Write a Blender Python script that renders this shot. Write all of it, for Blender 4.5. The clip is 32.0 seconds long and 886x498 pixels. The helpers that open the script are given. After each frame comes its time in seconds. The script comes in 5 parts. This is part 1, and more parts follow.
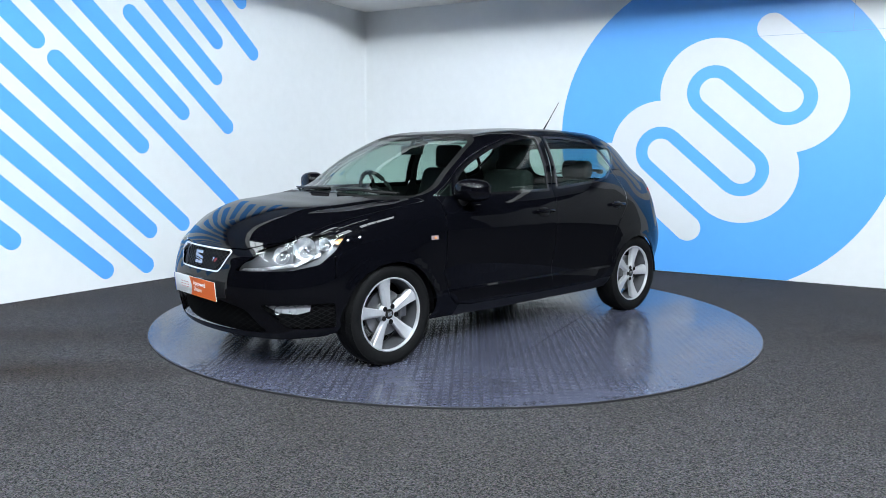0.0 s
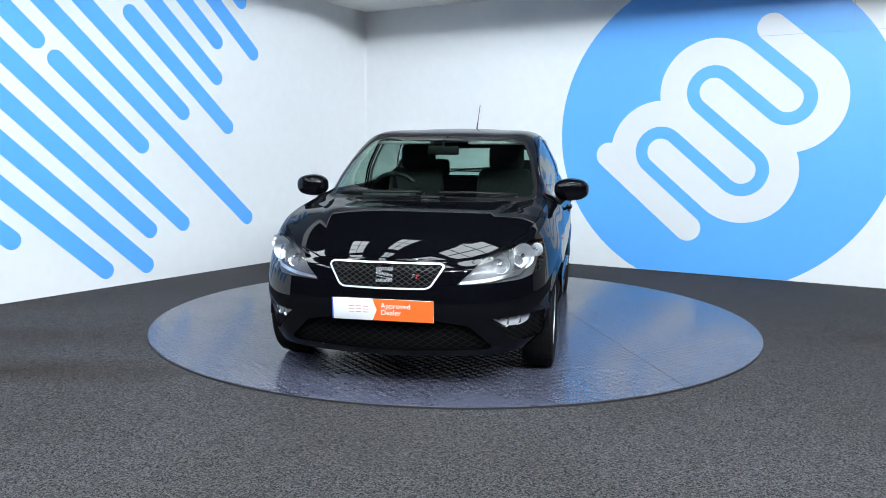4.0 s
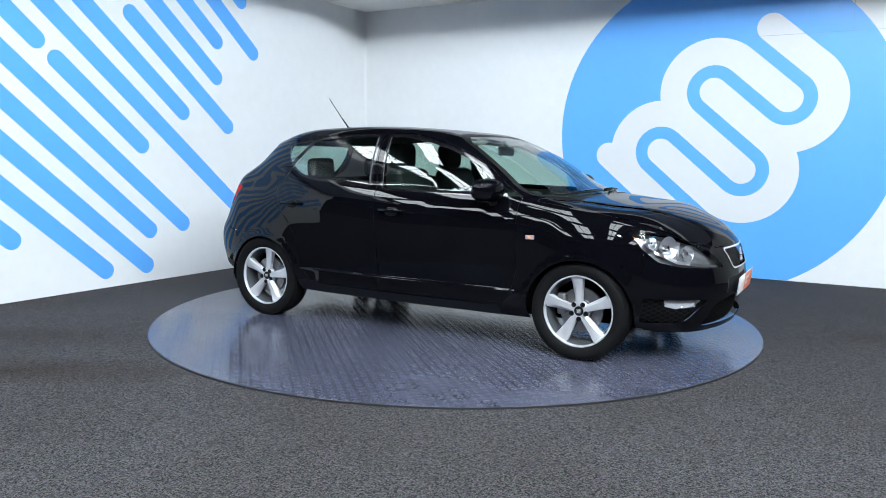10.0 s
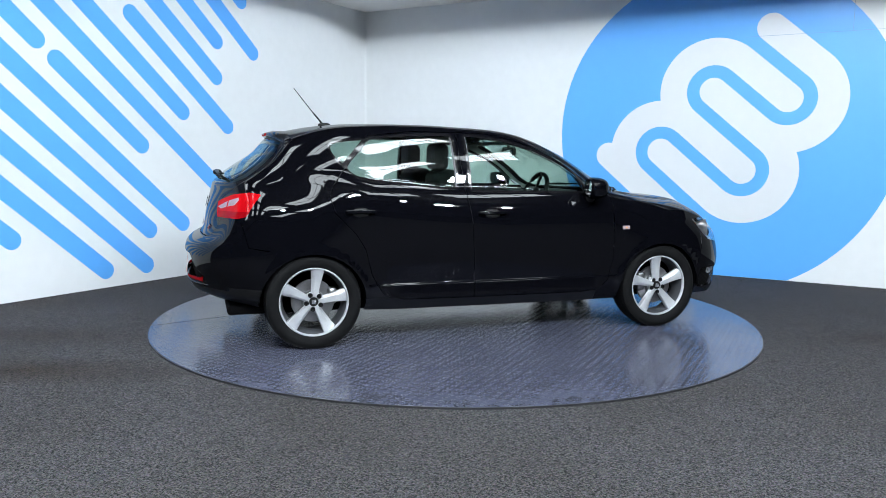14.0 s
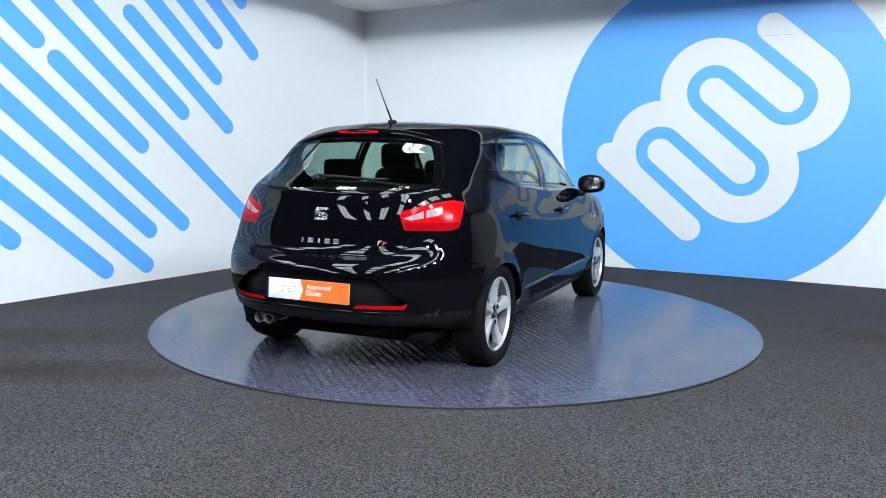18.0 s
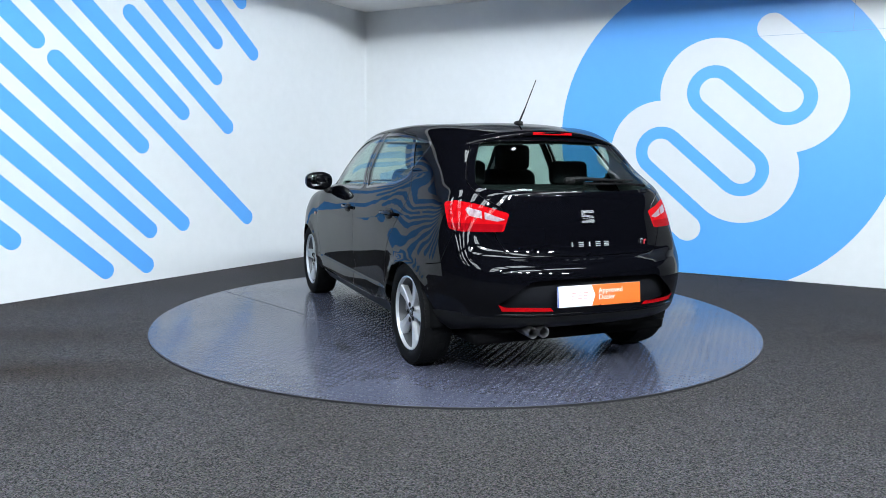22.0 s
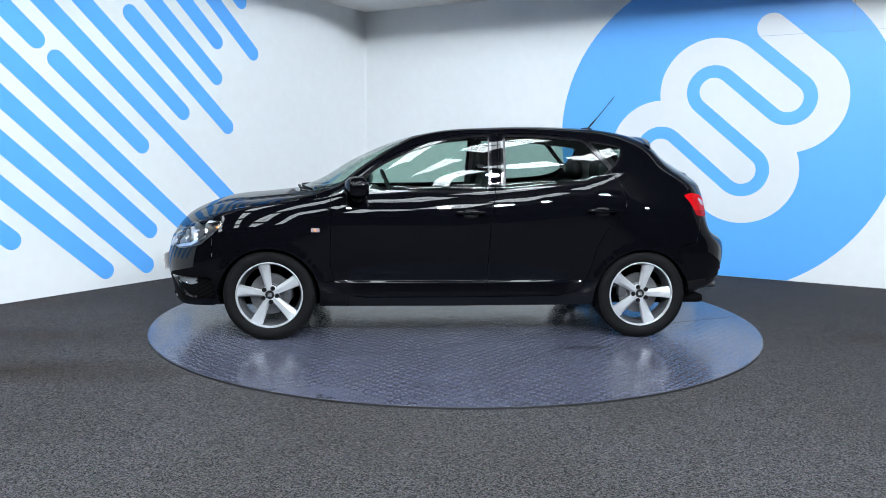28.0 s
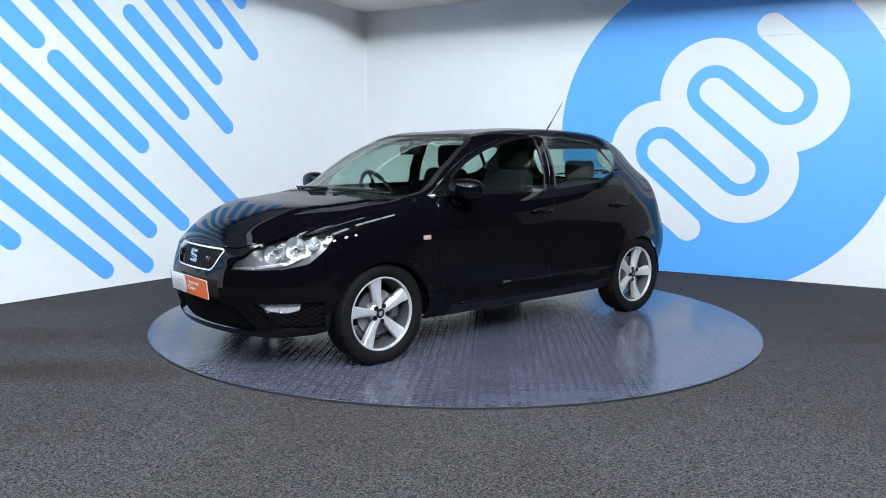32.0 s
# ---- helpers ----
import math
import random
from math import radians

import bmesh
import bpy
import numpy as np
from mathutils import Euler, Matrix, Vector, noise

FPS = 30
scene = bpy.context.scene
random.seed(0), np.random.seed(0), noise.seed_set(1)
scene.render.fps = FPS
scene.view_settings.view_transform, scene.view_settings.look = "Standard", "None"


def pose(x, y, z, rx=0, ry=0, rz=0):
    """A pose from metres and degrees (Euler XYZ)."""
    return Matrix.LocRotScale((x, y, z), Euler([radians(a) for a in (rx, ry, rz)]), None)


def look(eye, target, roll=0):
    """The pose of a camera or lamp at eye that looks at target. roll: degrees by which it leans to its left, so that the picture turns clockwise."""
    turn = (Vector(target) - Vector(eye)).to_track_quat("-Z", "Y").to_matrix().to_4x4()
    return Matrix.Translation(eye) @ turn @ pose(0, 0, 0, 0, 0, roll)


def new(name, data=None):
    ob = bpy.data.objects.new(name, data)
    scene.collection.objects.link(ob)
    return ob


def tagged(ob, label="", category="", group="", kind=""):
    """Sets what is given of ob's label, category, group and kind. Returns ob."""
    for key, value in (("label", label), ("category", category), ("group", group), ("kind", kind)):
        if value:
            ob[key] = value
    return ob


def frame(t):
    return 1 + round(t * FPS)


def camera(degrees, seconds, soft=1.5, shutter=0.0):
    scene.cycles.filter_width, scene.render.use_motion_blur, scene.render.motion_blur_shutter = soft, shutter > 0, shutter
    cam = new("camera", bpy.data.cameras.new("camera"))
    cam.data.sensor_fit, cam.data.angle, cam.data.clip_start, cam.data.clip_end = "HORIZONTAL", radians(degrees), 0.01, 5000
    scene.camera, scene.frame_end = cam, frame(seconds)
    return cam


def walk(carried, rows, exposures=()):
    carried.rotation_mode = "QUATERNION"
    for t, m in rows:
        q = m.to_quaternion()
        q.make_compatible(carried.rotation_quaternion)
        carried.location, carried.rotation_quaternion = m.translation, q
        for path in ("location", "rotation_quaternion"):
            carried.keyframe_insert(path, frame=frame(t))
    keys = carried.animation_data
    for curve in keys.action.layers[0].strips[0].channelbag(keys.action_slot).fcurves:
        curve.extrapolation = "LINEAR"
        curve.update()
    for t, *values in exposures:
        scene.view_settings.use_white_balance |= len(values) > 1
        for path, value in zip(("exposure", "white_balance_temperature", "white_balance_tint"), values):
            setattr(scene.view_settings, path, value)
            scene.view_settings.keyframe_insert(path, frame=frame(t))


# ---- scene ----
# Showroom studio: a black hatchback turns on a steel turntable in a white corner with blue wall graphics.
TAU = 2 * math.pi
FLOOR_Z = -0.012
EYE = Vector((0.0, -5.756, 1.205))
cam = camera(60.6, 32.0, soft=0.85)
VIEW = look(EYE, EYE + Vector((-0.01543, 0.99245, -0.12168)), 0.585)
walk(cam, [(0.0, VIEW), (32.0, VIEW)], [(0.0, 0.03), (3.0, 0.03), (6.0, 0.09), (8.0, 0.08), (10.0, 0.04), (13.0, 0.0), (22.0, -0.02), (32.0, -0.02)])

# turntable angle in degrees: eases in, runs evenly, eases out
TURN = [(0.0, 223.86), (0.5, 224.5), (1.0, 226.77), (1.5, 230.5), (2.0, 236.1)]
TURN += [(t, 366.8 + 11.887 * (t - 13.0)) for t in [2.5 + 1.25 * i for i in range(23)]]
TURN += [(30.5, 574.45), (31.0, 578.7), (31.5, 581.0), (32.0, 581.8)]
OFF = Vector((0.045, 0.006, 0.0))      # the car's middle against the turntable's axis

# ---------------------------------------------------------------- light
world = bpy.data.worlds.new("dark_hall")
world.use_nodes = True
scene.world = world
world.node_tree.nodes["Background"].inputs[0].default_value = (0.5, 0.6, 0.8, 1)
world.node_tree.nodes["Background"].inputs[1].default_value = 0.02


# ---------------------------------------------------------------- materials
def mat(name, base=(0.5, 0.5, 0.5), rough=0.5, metal=0.0, coat=0.0, noise_scale=0.0, spread=0.0, bump=0.0, bump_scale=200.0,
        rough_spread=0.0, emit=None, emit_strength=0.0, sheen=0.0, ior=1.5, spec=0.5):
    """A principled material with value variation at two scales, fine relief and uneven gloss."""
    m = bpy.data.materials.new(name)
    m.use_nodes = True
    nt = m.node_tree
    b = nt.nodes["Principled BSDF"]
    b.inputs["Base Color"].default_value = (*base, 1)
    b.inputs["Roughness"].default_value = rough
    b.inputs["Metallic"].default_value = metal
    b.inputs["IOR"].default_value = ior
    b.inputs["Specular IOR Level"].default_value = spec
    b.inputs["Coat Weight"].default_value = coat
    b.inputs["Coat Roughness"].default_value = 0.02
    b.inputs["Sheen Weight"].default_value = sheen
    if emit:
        b.inputs["Emission Color"].default_value = (*emit, 1)
        b.inputs["Emission Strength"].default_value = emit_strength
    tc = nt.nodes.new("ShaderNodeTexCoord")
    if spread or rough_spread:
        n1 = nt.nodes.new("ShaderNodeTexNoise")
        n1.inputs["Scale"].default_value = noise_scale
        n1.inputs["Detail"].default_value = 6
        n2 = nt.nodes.new("ShaderNodeTexNoise")
        n2.inputs["Scale"].default_value = noise_scale * 14
        n2.inputs["Detail"].default_value = 3
        mixn = nt.nodes.new("ShaderNodeMath")
        mixn.operation = "ADD"
        for n in (n1, n2):
            nt.links.new(tc.outputs["Object"], n.inputs["Vector"])
        nt.links.new(n1.outputs["Fac"], mixn.inputs[0])
        nt.links.new(n2.outputs["Fac"], mixn.inputs[1])
        if spread:
            mr = nt.nodes.new("ShaderNodeMapRange")
            mr.inputs["From Min"].default_value, mr.inputs["From Max"].default_value = 0.6, 1.4
            mr.inputs["To Min"].default_value, mr.inputs["To Max"].default_value = 1 - spread, 1 + spread
            nt.links.new(mixn.outputs[0], mr.inputs["Value"])
            mul = nt.nodes.new("ShaderNodeVectorMath")
            mul.operation = "SCALE"
            mul.inputs[0].default_value = base
            nt.links.new(mr.outputs[0], mul.inputs["Scale"])
            nt.links.new(mul.outputs[0], b.inputs["Base Color"])
        if rough_spread:
            mr = nt.nodes.new("ShaderNodeMapRange")
            mr.inputs["From Min"].default_value, mr.inputs["From Max"].default_value = 0.6, 1.4
            mr.inputs["To Min"].default_value, mr.inputs["To Max"].default_value = max(rough - rough_spread, 0.02), rough + rough_spread
            nt.links.new(mixn.outputs[0], mr.inputs["Value"])
            nt.links.new(mr.outputs[0], b.inputs["Roughness"])
    if bump:
        n3 = nt.nodes.new("ShaderNodeTexNoise")
        n3.inputs["Scale"].default_value = bump_scale
        n3.inputs["Detail"].default_value = 4
        nt.links.new(tc.outputs["Object"], n3.inputs["Vector"])
        bp = nt.nodes.new("ShaderNodeBump")
        bp.inputs["Strength"].default_value = bump
        bp.inputs["Distance"].default_value = 0.004
        nt.links.new(n3.outputs["Fac"], bp.inputs["Height"])
        nt.links.new(bp.outputs[0], b.inputs["Normal"])
    return m


def glass(name, tint, gloss=1.5, rough=0.0):
    """Thin glass: clear with a tint, mirroring by its Fresnel share."""
    m = bpy.data.materials.new(name)
    m.use_nodes = True
    nt = m.node_tree
    nt.nodes.remove(nt.nodes["Principled BSDF"])
    out = nt.nodes["Material Output"]
    tr = nt.nodes.new("ShaderNodeBsdfTransparent")
    tr.inputs[0].default_value = (*tint, 1)
    gl = nt.nodes.new("ShaderNodeBsdfGlossy")
    gl.inputs["Roughness"].default_value = rough
    lw = nt.nodes.new("ShaderNodeLayerWeight")
    lw.inputs["Blend"].default_value = 0.5
    pw = nt.nodes.new("ShaderNodeMath")
    pw.operation = "POWER"
    pw.inputs[1].default_value = 5.0
    nt.links.new(lw.outputs["Facing"], pw.inputs[0])
    base = ((gloss - 1) / (gloss + 1)) ** 2
    fr = nt.nodes.new("ShaderNodeMath")
    fr.operation = "MULTIPLY_ADD"
    fr.inputs[1].default_value, fr.inputs[2].default_value = 1 - 2 * base, 2 * base
    nt.links.new(pw.outputs[0], fr.inputs[0])
    mx = nt.nodes.new("ShaderNodeMixShader")
    nt.links.new(fr.outputs[0], mx.inputs[0])
    nt.links.new(tr.outputs[0], mx.inputs[1])
    nt.links.new(gl.outputs[0], mx.inputs[2])
    nt.links.new(mx.outputs[0], out.inputs[0])
    return m


def faceted(name, base, rough, scale):
    """Bright metal pressed in small facets, as in a lamp's reflector."""
    m = mat(name, base, rough, metal=1.0)
    nt = m.node_tree
    tc = nt.nodes.new("ShaderNodeTexCoord")
    vo = nt.nodes.new("ShaderNodeTexVoronoi")
    vo.inputs["Scale"].default_value = scale
    nt.links.new(tc.outputs["Object"], vo.inputs["Vector"])
    bp = nt.nodes.new("ShaderNodeBump")
    bp.inputs["Strength"].default_value, bp.inputs["Distance"].default_value = 0.25, 0.010
    nt.links.new(vo.outputs["Distance"], bp.inputs["Height"])
    nt.links.new(bp.outputs[0], nt.nodes["Principled BSDF"].inputs["Normal"])
    return m


def carpet_mat():
    """Grey needle-felt carpet: salt-and-pepper tufts with a few coloured fibres, slow shading, two brown traffic stains."""
    m = mat("carpet", (0.05, 0.05, 0.05), 0.95, ior=1.3)
    nt = m.node_tree
    b = nt.nodes["Principled BSDF"]
    tc = nt.nodes.new("ShaderNodeTexCoord")

    def add(kind, **values):
        n = nt.nodes.new(kind)
        for k, v in values.items():
            n.inputs[k].default_value = v
        return n

    tuft = add("ShaderNodeTexVoronoi", Scale=175.0)
    fleck = add("ShaderNodeTexNoise", Scale=105.0, Detail=4.0, Roughness=0.7)
    slow = add("ShaderNodeTexNoise", Scale=0.9, Detail=5.0)
    for n in (tuft, fleck, slow):
        nt.links.new(tc.outputs["Object"], n.inputs["Vector"])
    grey = nt.nodes.new("ShaderNodeSeparateColor")
    nt.links.new(tuft.outputs["Color"], grey.inputs[0])
    both = nt.nodes.new("ShaderNodeMath")
    both.operation = "MULTIPLY_ADD"
    both.inputs[1].default_value = 0.42
    nt.links.new(grey.outputs[0], both.inputs[0])
    nt.links.new(fleck.outputs["Fac"], both.inputs[2])
    r1 = nt.nodes.new("ShaderNodeValToRGB")
    r1.color_ramp.elements[0].position, r1.color_ramp.elements[0].color = 0.50, (0.006, 0.006, 0.006, 1)
    r1.color_ramp.elements[1].position, r1.color_ramp.elements[1].color = 0.98, (0.098, 0.098, 0.104, 1)
    nt.links.new(both.outputs[0], r1.inputs[0])
    fibre = nt.nodes.new("ShaderNodeMix")
    fibre.data_type, fibre.blend_type = "RGBA", "OVERLAY"
    fibre.inputs["Factor"].default_value = 0.16
    nt.links.new(r1.outputs[0], fibre.inputs[6])
    nt.links.new(tuft.outputs["Color"], fibre.inputs[7])
    r2 = nt.nodes.new("ShaderNodeValToRGB")
    r2.color_ramp.elements[0].position, r2.color_ramp.elements[0].color = 0.34, (0.88, 0.86, 0.83, 1)
    r2.color_ramp.elements[1].position, r2.color_ramp.elements[1].color = 0.62, (1.04, 1.04, 1.05, 1)
    nt.links.new(slow.outputs["Fac"], r2.inputs[0])
    mul = nt.nodes.new("ShaderNodeVectorMath")
    mul.operation = "MULTIPLY"
    nt.links.new(fibre.outputs[2], mul.inputs[0])
    nt.links.new(r2.outputs[0], mul.inputs[1])
    last = mul.outputs[0]
    # brown traffic stains: (middle, half length, half width, strength)
    for x, y, hl, hw, k in ((-3.0, -0.85, 1.3, 0.32, 0.5), (-2.45, -1.66, 1.2, 0.30, 0.75), (-3.6, 0.3, 1.2, 0.4, 0.35), (2.9, -0.6, 0.8, 0.35, 0.3)):
        mp = nt.nodes.new("ShaderNodeMapping")
        mp.vector_type = "TEXTURE"
        mp.inputs["Location"].default_value = (x, y, FLOOR_Z)
        mp.inputs["Scale"].default_value = (hl, hw, 1)
        nt.links.new(tc.outputs["Object"], mp.inputs[0])
        gr = nt.nodes.new("ShaderNodeTexGradient")
        gr.gradient_type = "SPHERICAL"
        nt.links.new(mp.outputs[0], gr.inputs[0])
        rough = nt.nodes.new("ShaderNodeMath")
        rough.operation = "MULTIPLY"
        nt.links.new(gr.outputs["Fac"], rough.inputs[0])
        edge = add("ShaderNodeMapRange", **{"From Min": 0.3, "From Max": 0.6, "To Min": 0.3 * k, "To Max": 1.6 * k})
        nt.links.new(slow.outputs["Fac"], edge.inputs["Value"])
        nt.links.new(edge.outputs[0], rough.inputs[1])
        mx = nt.nodes.new("ShaderNodeMix")
        mx.data_type, mx.blend_type = "RGBA", "MULTIPLY"
        nt.links.new(rough.outputs[0], mx.inputs["Factor"])
        nt.links.new(last, mx.inputs[6])
        mx.inputs[7].default_value = (0.55, 0.42, 0.30, 1)
        last = mx.outputs[2]
    nt.links.new(last, b.inputs["Base Color"])
    bp = nt.nodes.new("ShaderNodeBump")
    bp.inputs["Strength"].default_value, bp.inputs["Distance"].default_value = 0.9, 0.006
    nt.links.new(both.outputs[0], bp.inputs["Height"])
    nt.links.new(bp.outputs[0], b.inputs["Normal"])
    return m


def plate_mat():
    """Blue-grey painted checker-plate steel: raised lozenges in two directions, scuffs and worn paint."""
    m = mat("painted_checker_plate", (0.2, 0.215, 0.28), 0.33, spec=0.33)
    nt = m.node_tree
    b = nt.nodes["Principled BSDF"]
    tc = nt.nodes.new("ShaderNodeTexCoord")

    def lozenges(turn, shift):
        mp = nt.nodes.new("ShaderNodeMapping")
        mp.inputs["Rotation"].default_value = (0, 0, radians(turn))
        mp.inputs["Location"].default_value = (shift, shift, 0)
        nt.links.new(tc.outputs["Object"], mp.inputs[0])
        sx = nt.nodes.new("ShaderNodeSeparateXYZ")
        nt.links.new(mp.outputs[0], sx.inputs[0])
        waves = []
        for axis, period in (("X", 0.052), ("Y", 0.026)):
            ml = nt.nodes.new("ShaderNodeMath")
            ml.operation = "MULTIPLY"
            ml.inputs[1].default_value = TAU / period
            nt.links.new(sx.outputs[axis], ml.inputs[0])
            cs = nt.nodes.new("ShaderNodeMath")
            cs.operation = "COSINE"
            nt.links.new(ml.outputs[0], cs.inputs[0])
            waves.append(cs)
        # a bump where both waves peak: long in x, narrow in y
        a = nt.nodes.new("ShaderNodeMath")
        a.operation = "MULTIPLY_ADD"
        a.inputs[1].default_value = 0.75
        nt.links.new(waves[0].outputs[0], a.inputs[0])
        nt.links.new(waves[1].outputs[0], a.inputs[2])
        rg = nt.nodes.new("ShaderNodeMapRange")
        rg.inputs["From Min"].default_value, rg.inputs["From Max"].default_value = 0.75, 1.3
        nt.links.new(a.outputs[0], rg.inputs["Value"])
        return rg

    one, two = lozenges(45, 0.0), lozenges(-45, 0.010)
    mx = nt.nodes.new("ShaderNodeMath")
    mx.operation = "MAXIMUM"
    nt.links.new(one.outputs[0], mx.inputs[0])
    nt.links.new(two.outputs[0], mx.inputs[1])
    bp = nt.nodes.new("ShaderNodeBump")
    bp.inputs["Strength"].default_value, bp.inputs["Distance"].default_value = 0.55, 0.0012
    nt.links.new(mx.outputs[0], bp.inputs["Height"])
    nt.links.new(bp.outputs[0], b.inputs["Normal"])
    n1 = nt.nodes.new("ShaderNodeTexNoise")
    n1.inputs["Scale"].default_value, n1.inputs["Detail"].default_value = 1.6, 8
    n2 = nt.nodes.new("ShaderNodeTexNoise")
    n2.inputs["Scale"].default_value, n2.inputs["Detail"].default_value = 22, 6
    for n in (n1, n2):
        nt.links.new(tc.outputs["Object"], n.inputs["Vector"])
    r = nt.nodes.new("ShaderNodeValToRGB")
    r.color_ramp.elements[0].position, r.color_ramp.elements[0].color = 0.3, (0.043, 0.046, 0.069, 1)
    r.color_ramp.elements[1].position, r.color_ramp.elements[1].color = 0.7, (0.070, 0.075, 0.110, 1)
    nt.links.new(n1.outputs["Fac"], r.inputs[0])
    # small worn spots where the paint has gone pale
    wr = nt.nodes.new("ShaderNodeMapRange")
    wr.inputs["From Min"].default_value, wr.inputs["From Max"].default_value = 0.68, 0.76
    nt.links.new(n2.outputs["Fac"], wr.inputs["Value"])
    mixc = nt.nodes.new("ShaderNodeMix")
    mixc.data_type = "RGBA"
    nt.links.new(wr.outputs[0], mixc.inputs["Factor"])
    nt.links.new(r.outputs[0], mixc.inputs[6])
    mixc.inputs[7].default_value = (0.13, 0.133, 0.15, 1)
    # worn tops of the raised lozenges, and broad dark stains
    top = nt.nodes.new("ShaderNodeMix")
    top.data_type = "RGBA"
    tf = nt.nodes.new("ShaderNodeMath")
    tf.operation = "MULTIPLY"
    tf.inputs[1].default_value = 0.42
    nt.links.new(mx.outputs[0], tf.inputs[0])
    nt.links.new(tf.outputs[0], top.inputs["Factor"])
    nt.links.new(mixc.outputs[2], top.inputs[6])
    top.inputs[7].default_value = (0.095, 0.10, 0.138, 1)
    n3 = nt.nodes.new("ShaderNodeTexNoise")
    n3.inputs["Scale"].default_value, n3.inputs["Detail"].default_value, n3.inputs["Roughness"].default_value = 3.1, 9, 0.7
    nt.links.new(tc.outputs["Object"], n3.inputs["Vector"])
    st = nt.nodes.new("ShaderNodeMapRange")
    st.inputs["From Min"].default_value, st.inputs["From Max"].default_value = 0.55, 0.66
    st.inputs["To Max"].default_value = 0.6
    nt.links.new(n3.outputs["Fac"], st.inputs["Value"])
    stain = nt.nodes.new("ShaderNodeMix")
    stain.data_type = "RGBA"
    nt.links.new(st.outputs[0], stain.inputs["Factor"])
    nt.links.new(top.outputs[2], stain.inputs[6])
    stain.inputs[7].default_value = (0.028, 0.029, 0.038, 1)
    last = stain.outputs[2]
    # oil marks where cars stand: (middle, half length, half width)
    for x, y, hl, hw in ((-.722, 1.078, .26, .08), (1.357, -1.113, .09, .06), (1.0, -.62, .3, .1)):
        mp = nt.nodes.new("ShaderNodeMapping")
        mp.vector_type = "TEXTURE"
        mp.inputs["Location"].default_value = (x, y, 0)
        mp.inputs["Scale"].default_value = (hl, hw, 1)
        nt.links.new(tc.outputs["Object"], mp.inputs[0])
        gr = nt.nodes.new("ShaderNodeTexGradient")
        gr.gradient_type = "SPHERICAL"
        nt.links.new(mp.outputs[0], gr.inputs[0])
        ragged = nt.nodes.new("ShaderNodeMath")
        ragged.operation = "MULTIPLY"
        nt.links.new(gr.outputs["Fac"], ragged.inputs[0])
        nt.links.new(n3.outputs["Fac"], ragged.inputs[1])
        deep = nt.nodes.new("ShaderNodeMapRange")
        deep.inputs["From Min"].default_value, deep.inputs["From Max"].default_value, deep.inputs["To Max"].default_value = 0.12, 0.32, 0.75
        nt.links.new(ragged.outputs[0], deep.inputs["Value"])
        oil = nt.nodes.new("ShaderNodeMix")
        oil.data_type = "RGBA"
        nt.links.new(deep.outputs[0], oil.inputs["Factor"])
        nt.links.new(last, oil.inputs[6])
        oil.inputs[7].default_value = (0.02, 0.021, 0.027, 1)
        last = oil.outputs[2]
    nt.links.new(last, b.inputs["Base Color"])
    rr = nt.nodes.new("ShaderNodeMapRange")
    rr.inputs["From Min"].default_value, rr.inputs["From Max"].default_value = 0.3, 0.7
    rr.inputs["To Min"].default_value, rr.inputs["To Max"].default_value = 0.14, 0.22
    nt.links.new(n1.outputs["Fac"], rr.inputs["Value"])
    nt.links.new(rr.outputs[0], b.inputs["Roughness"])
    return m


M_WALL = mat("white_wall_paint", (0.745, 0.76, 0.775), 0.55, noise_scale=0.7, spread=0.03, bump=0.06, bump_scale=60)
M_GREY_WALL = mat("grey_wall_paint", (0.3, 0.3, 0.3), 0.6, noise_scale=0.7, spread=0.05, bump=0.06, bump_scale=60)
M_CEIL = mat("white_ceiling_paint", (0.86, 0.84, 0.83), 0.7, noise_scale=0.7, spread=0.03, bump=0.05, bump_scale=60)
M_BLUE = mat("blue_vinyl", (0.108, 0.40, 0.90), 0.38, noise_scale=0.8, spread=0.03, bump=0.03, bump_scale=40)
M_WHITE_VINYL = mat("white_vinyl", (0.67, 0.685, 0.715), 0.4, noise_scale=0.8, spread=0.02, bump=0.03, bump_scale=40)
M_SEAM = mat("joint_shadow_gap", (0.16, 0.3, 0.5), 0.8)
M_CARPET = carpet_mat()
M_TABLE = plate_mat()
M_TABLE_EDGE = mat("black_steel_edge", (0.015, 0.015, 0.018), 0.6, noise_scale=6, spread=0.3)
M_DARK_HALL = mat("dark_hall_wall", (0.011, 0.011, 0.013), 0.8, noise_scale=0.5, spread=0.2)
M_HALL_ROOF = mat("dark_hall_roof", (0.03, 0.03, 0.035), 0.8, noise_scale=0.5, spread=0.2)
M_TUBE = mat("lit_pane", (0.9, 0.9, 0.9), 0.5, emit=(0.90, 1.0, 1.068), emit_strength=14.5)
M_FLOOD = mat("lit_flood_lens", (0.9, 0.9, 0.9), 0.5, emit=(0.90, 1.0, 1.068), emit_strength=985.0)
M_TRAY = mat("dark_lamp_frame", (0.05, 0.05, 0.05), 0.5, noise_scale=20, spread=0.05)
M_PAINT = mat("black_metallic_paint", (0.0019, 0.0020, 0.0032), 0.35, coat=0.62, noise_scale=300, spread=0.25, spec=0.0)
M_GLOSSBLACK = mat("gloss_black_trim", (0.006, 0.006, 0.007), 0.12, coat=0.6, noise_scale=50, spread=0.1)
M_EDGE = mat("grey_window_strip", (0.05, 0.05, 0.056), 0.45, noise_scale=40, spread=0.08, spec=0.3)
M_MESH = mat("grey_mesh_plastic", (0.02, 0.02, 0.021), 0.35, noise_scale=60, spread=0.2)
M_RECESS = mat("satin_black_plastic_and_shaded_sill", (0.008, 0.0085, 0.011), 0.4, noise_scale=60, spread=0.15, spec=0.3)
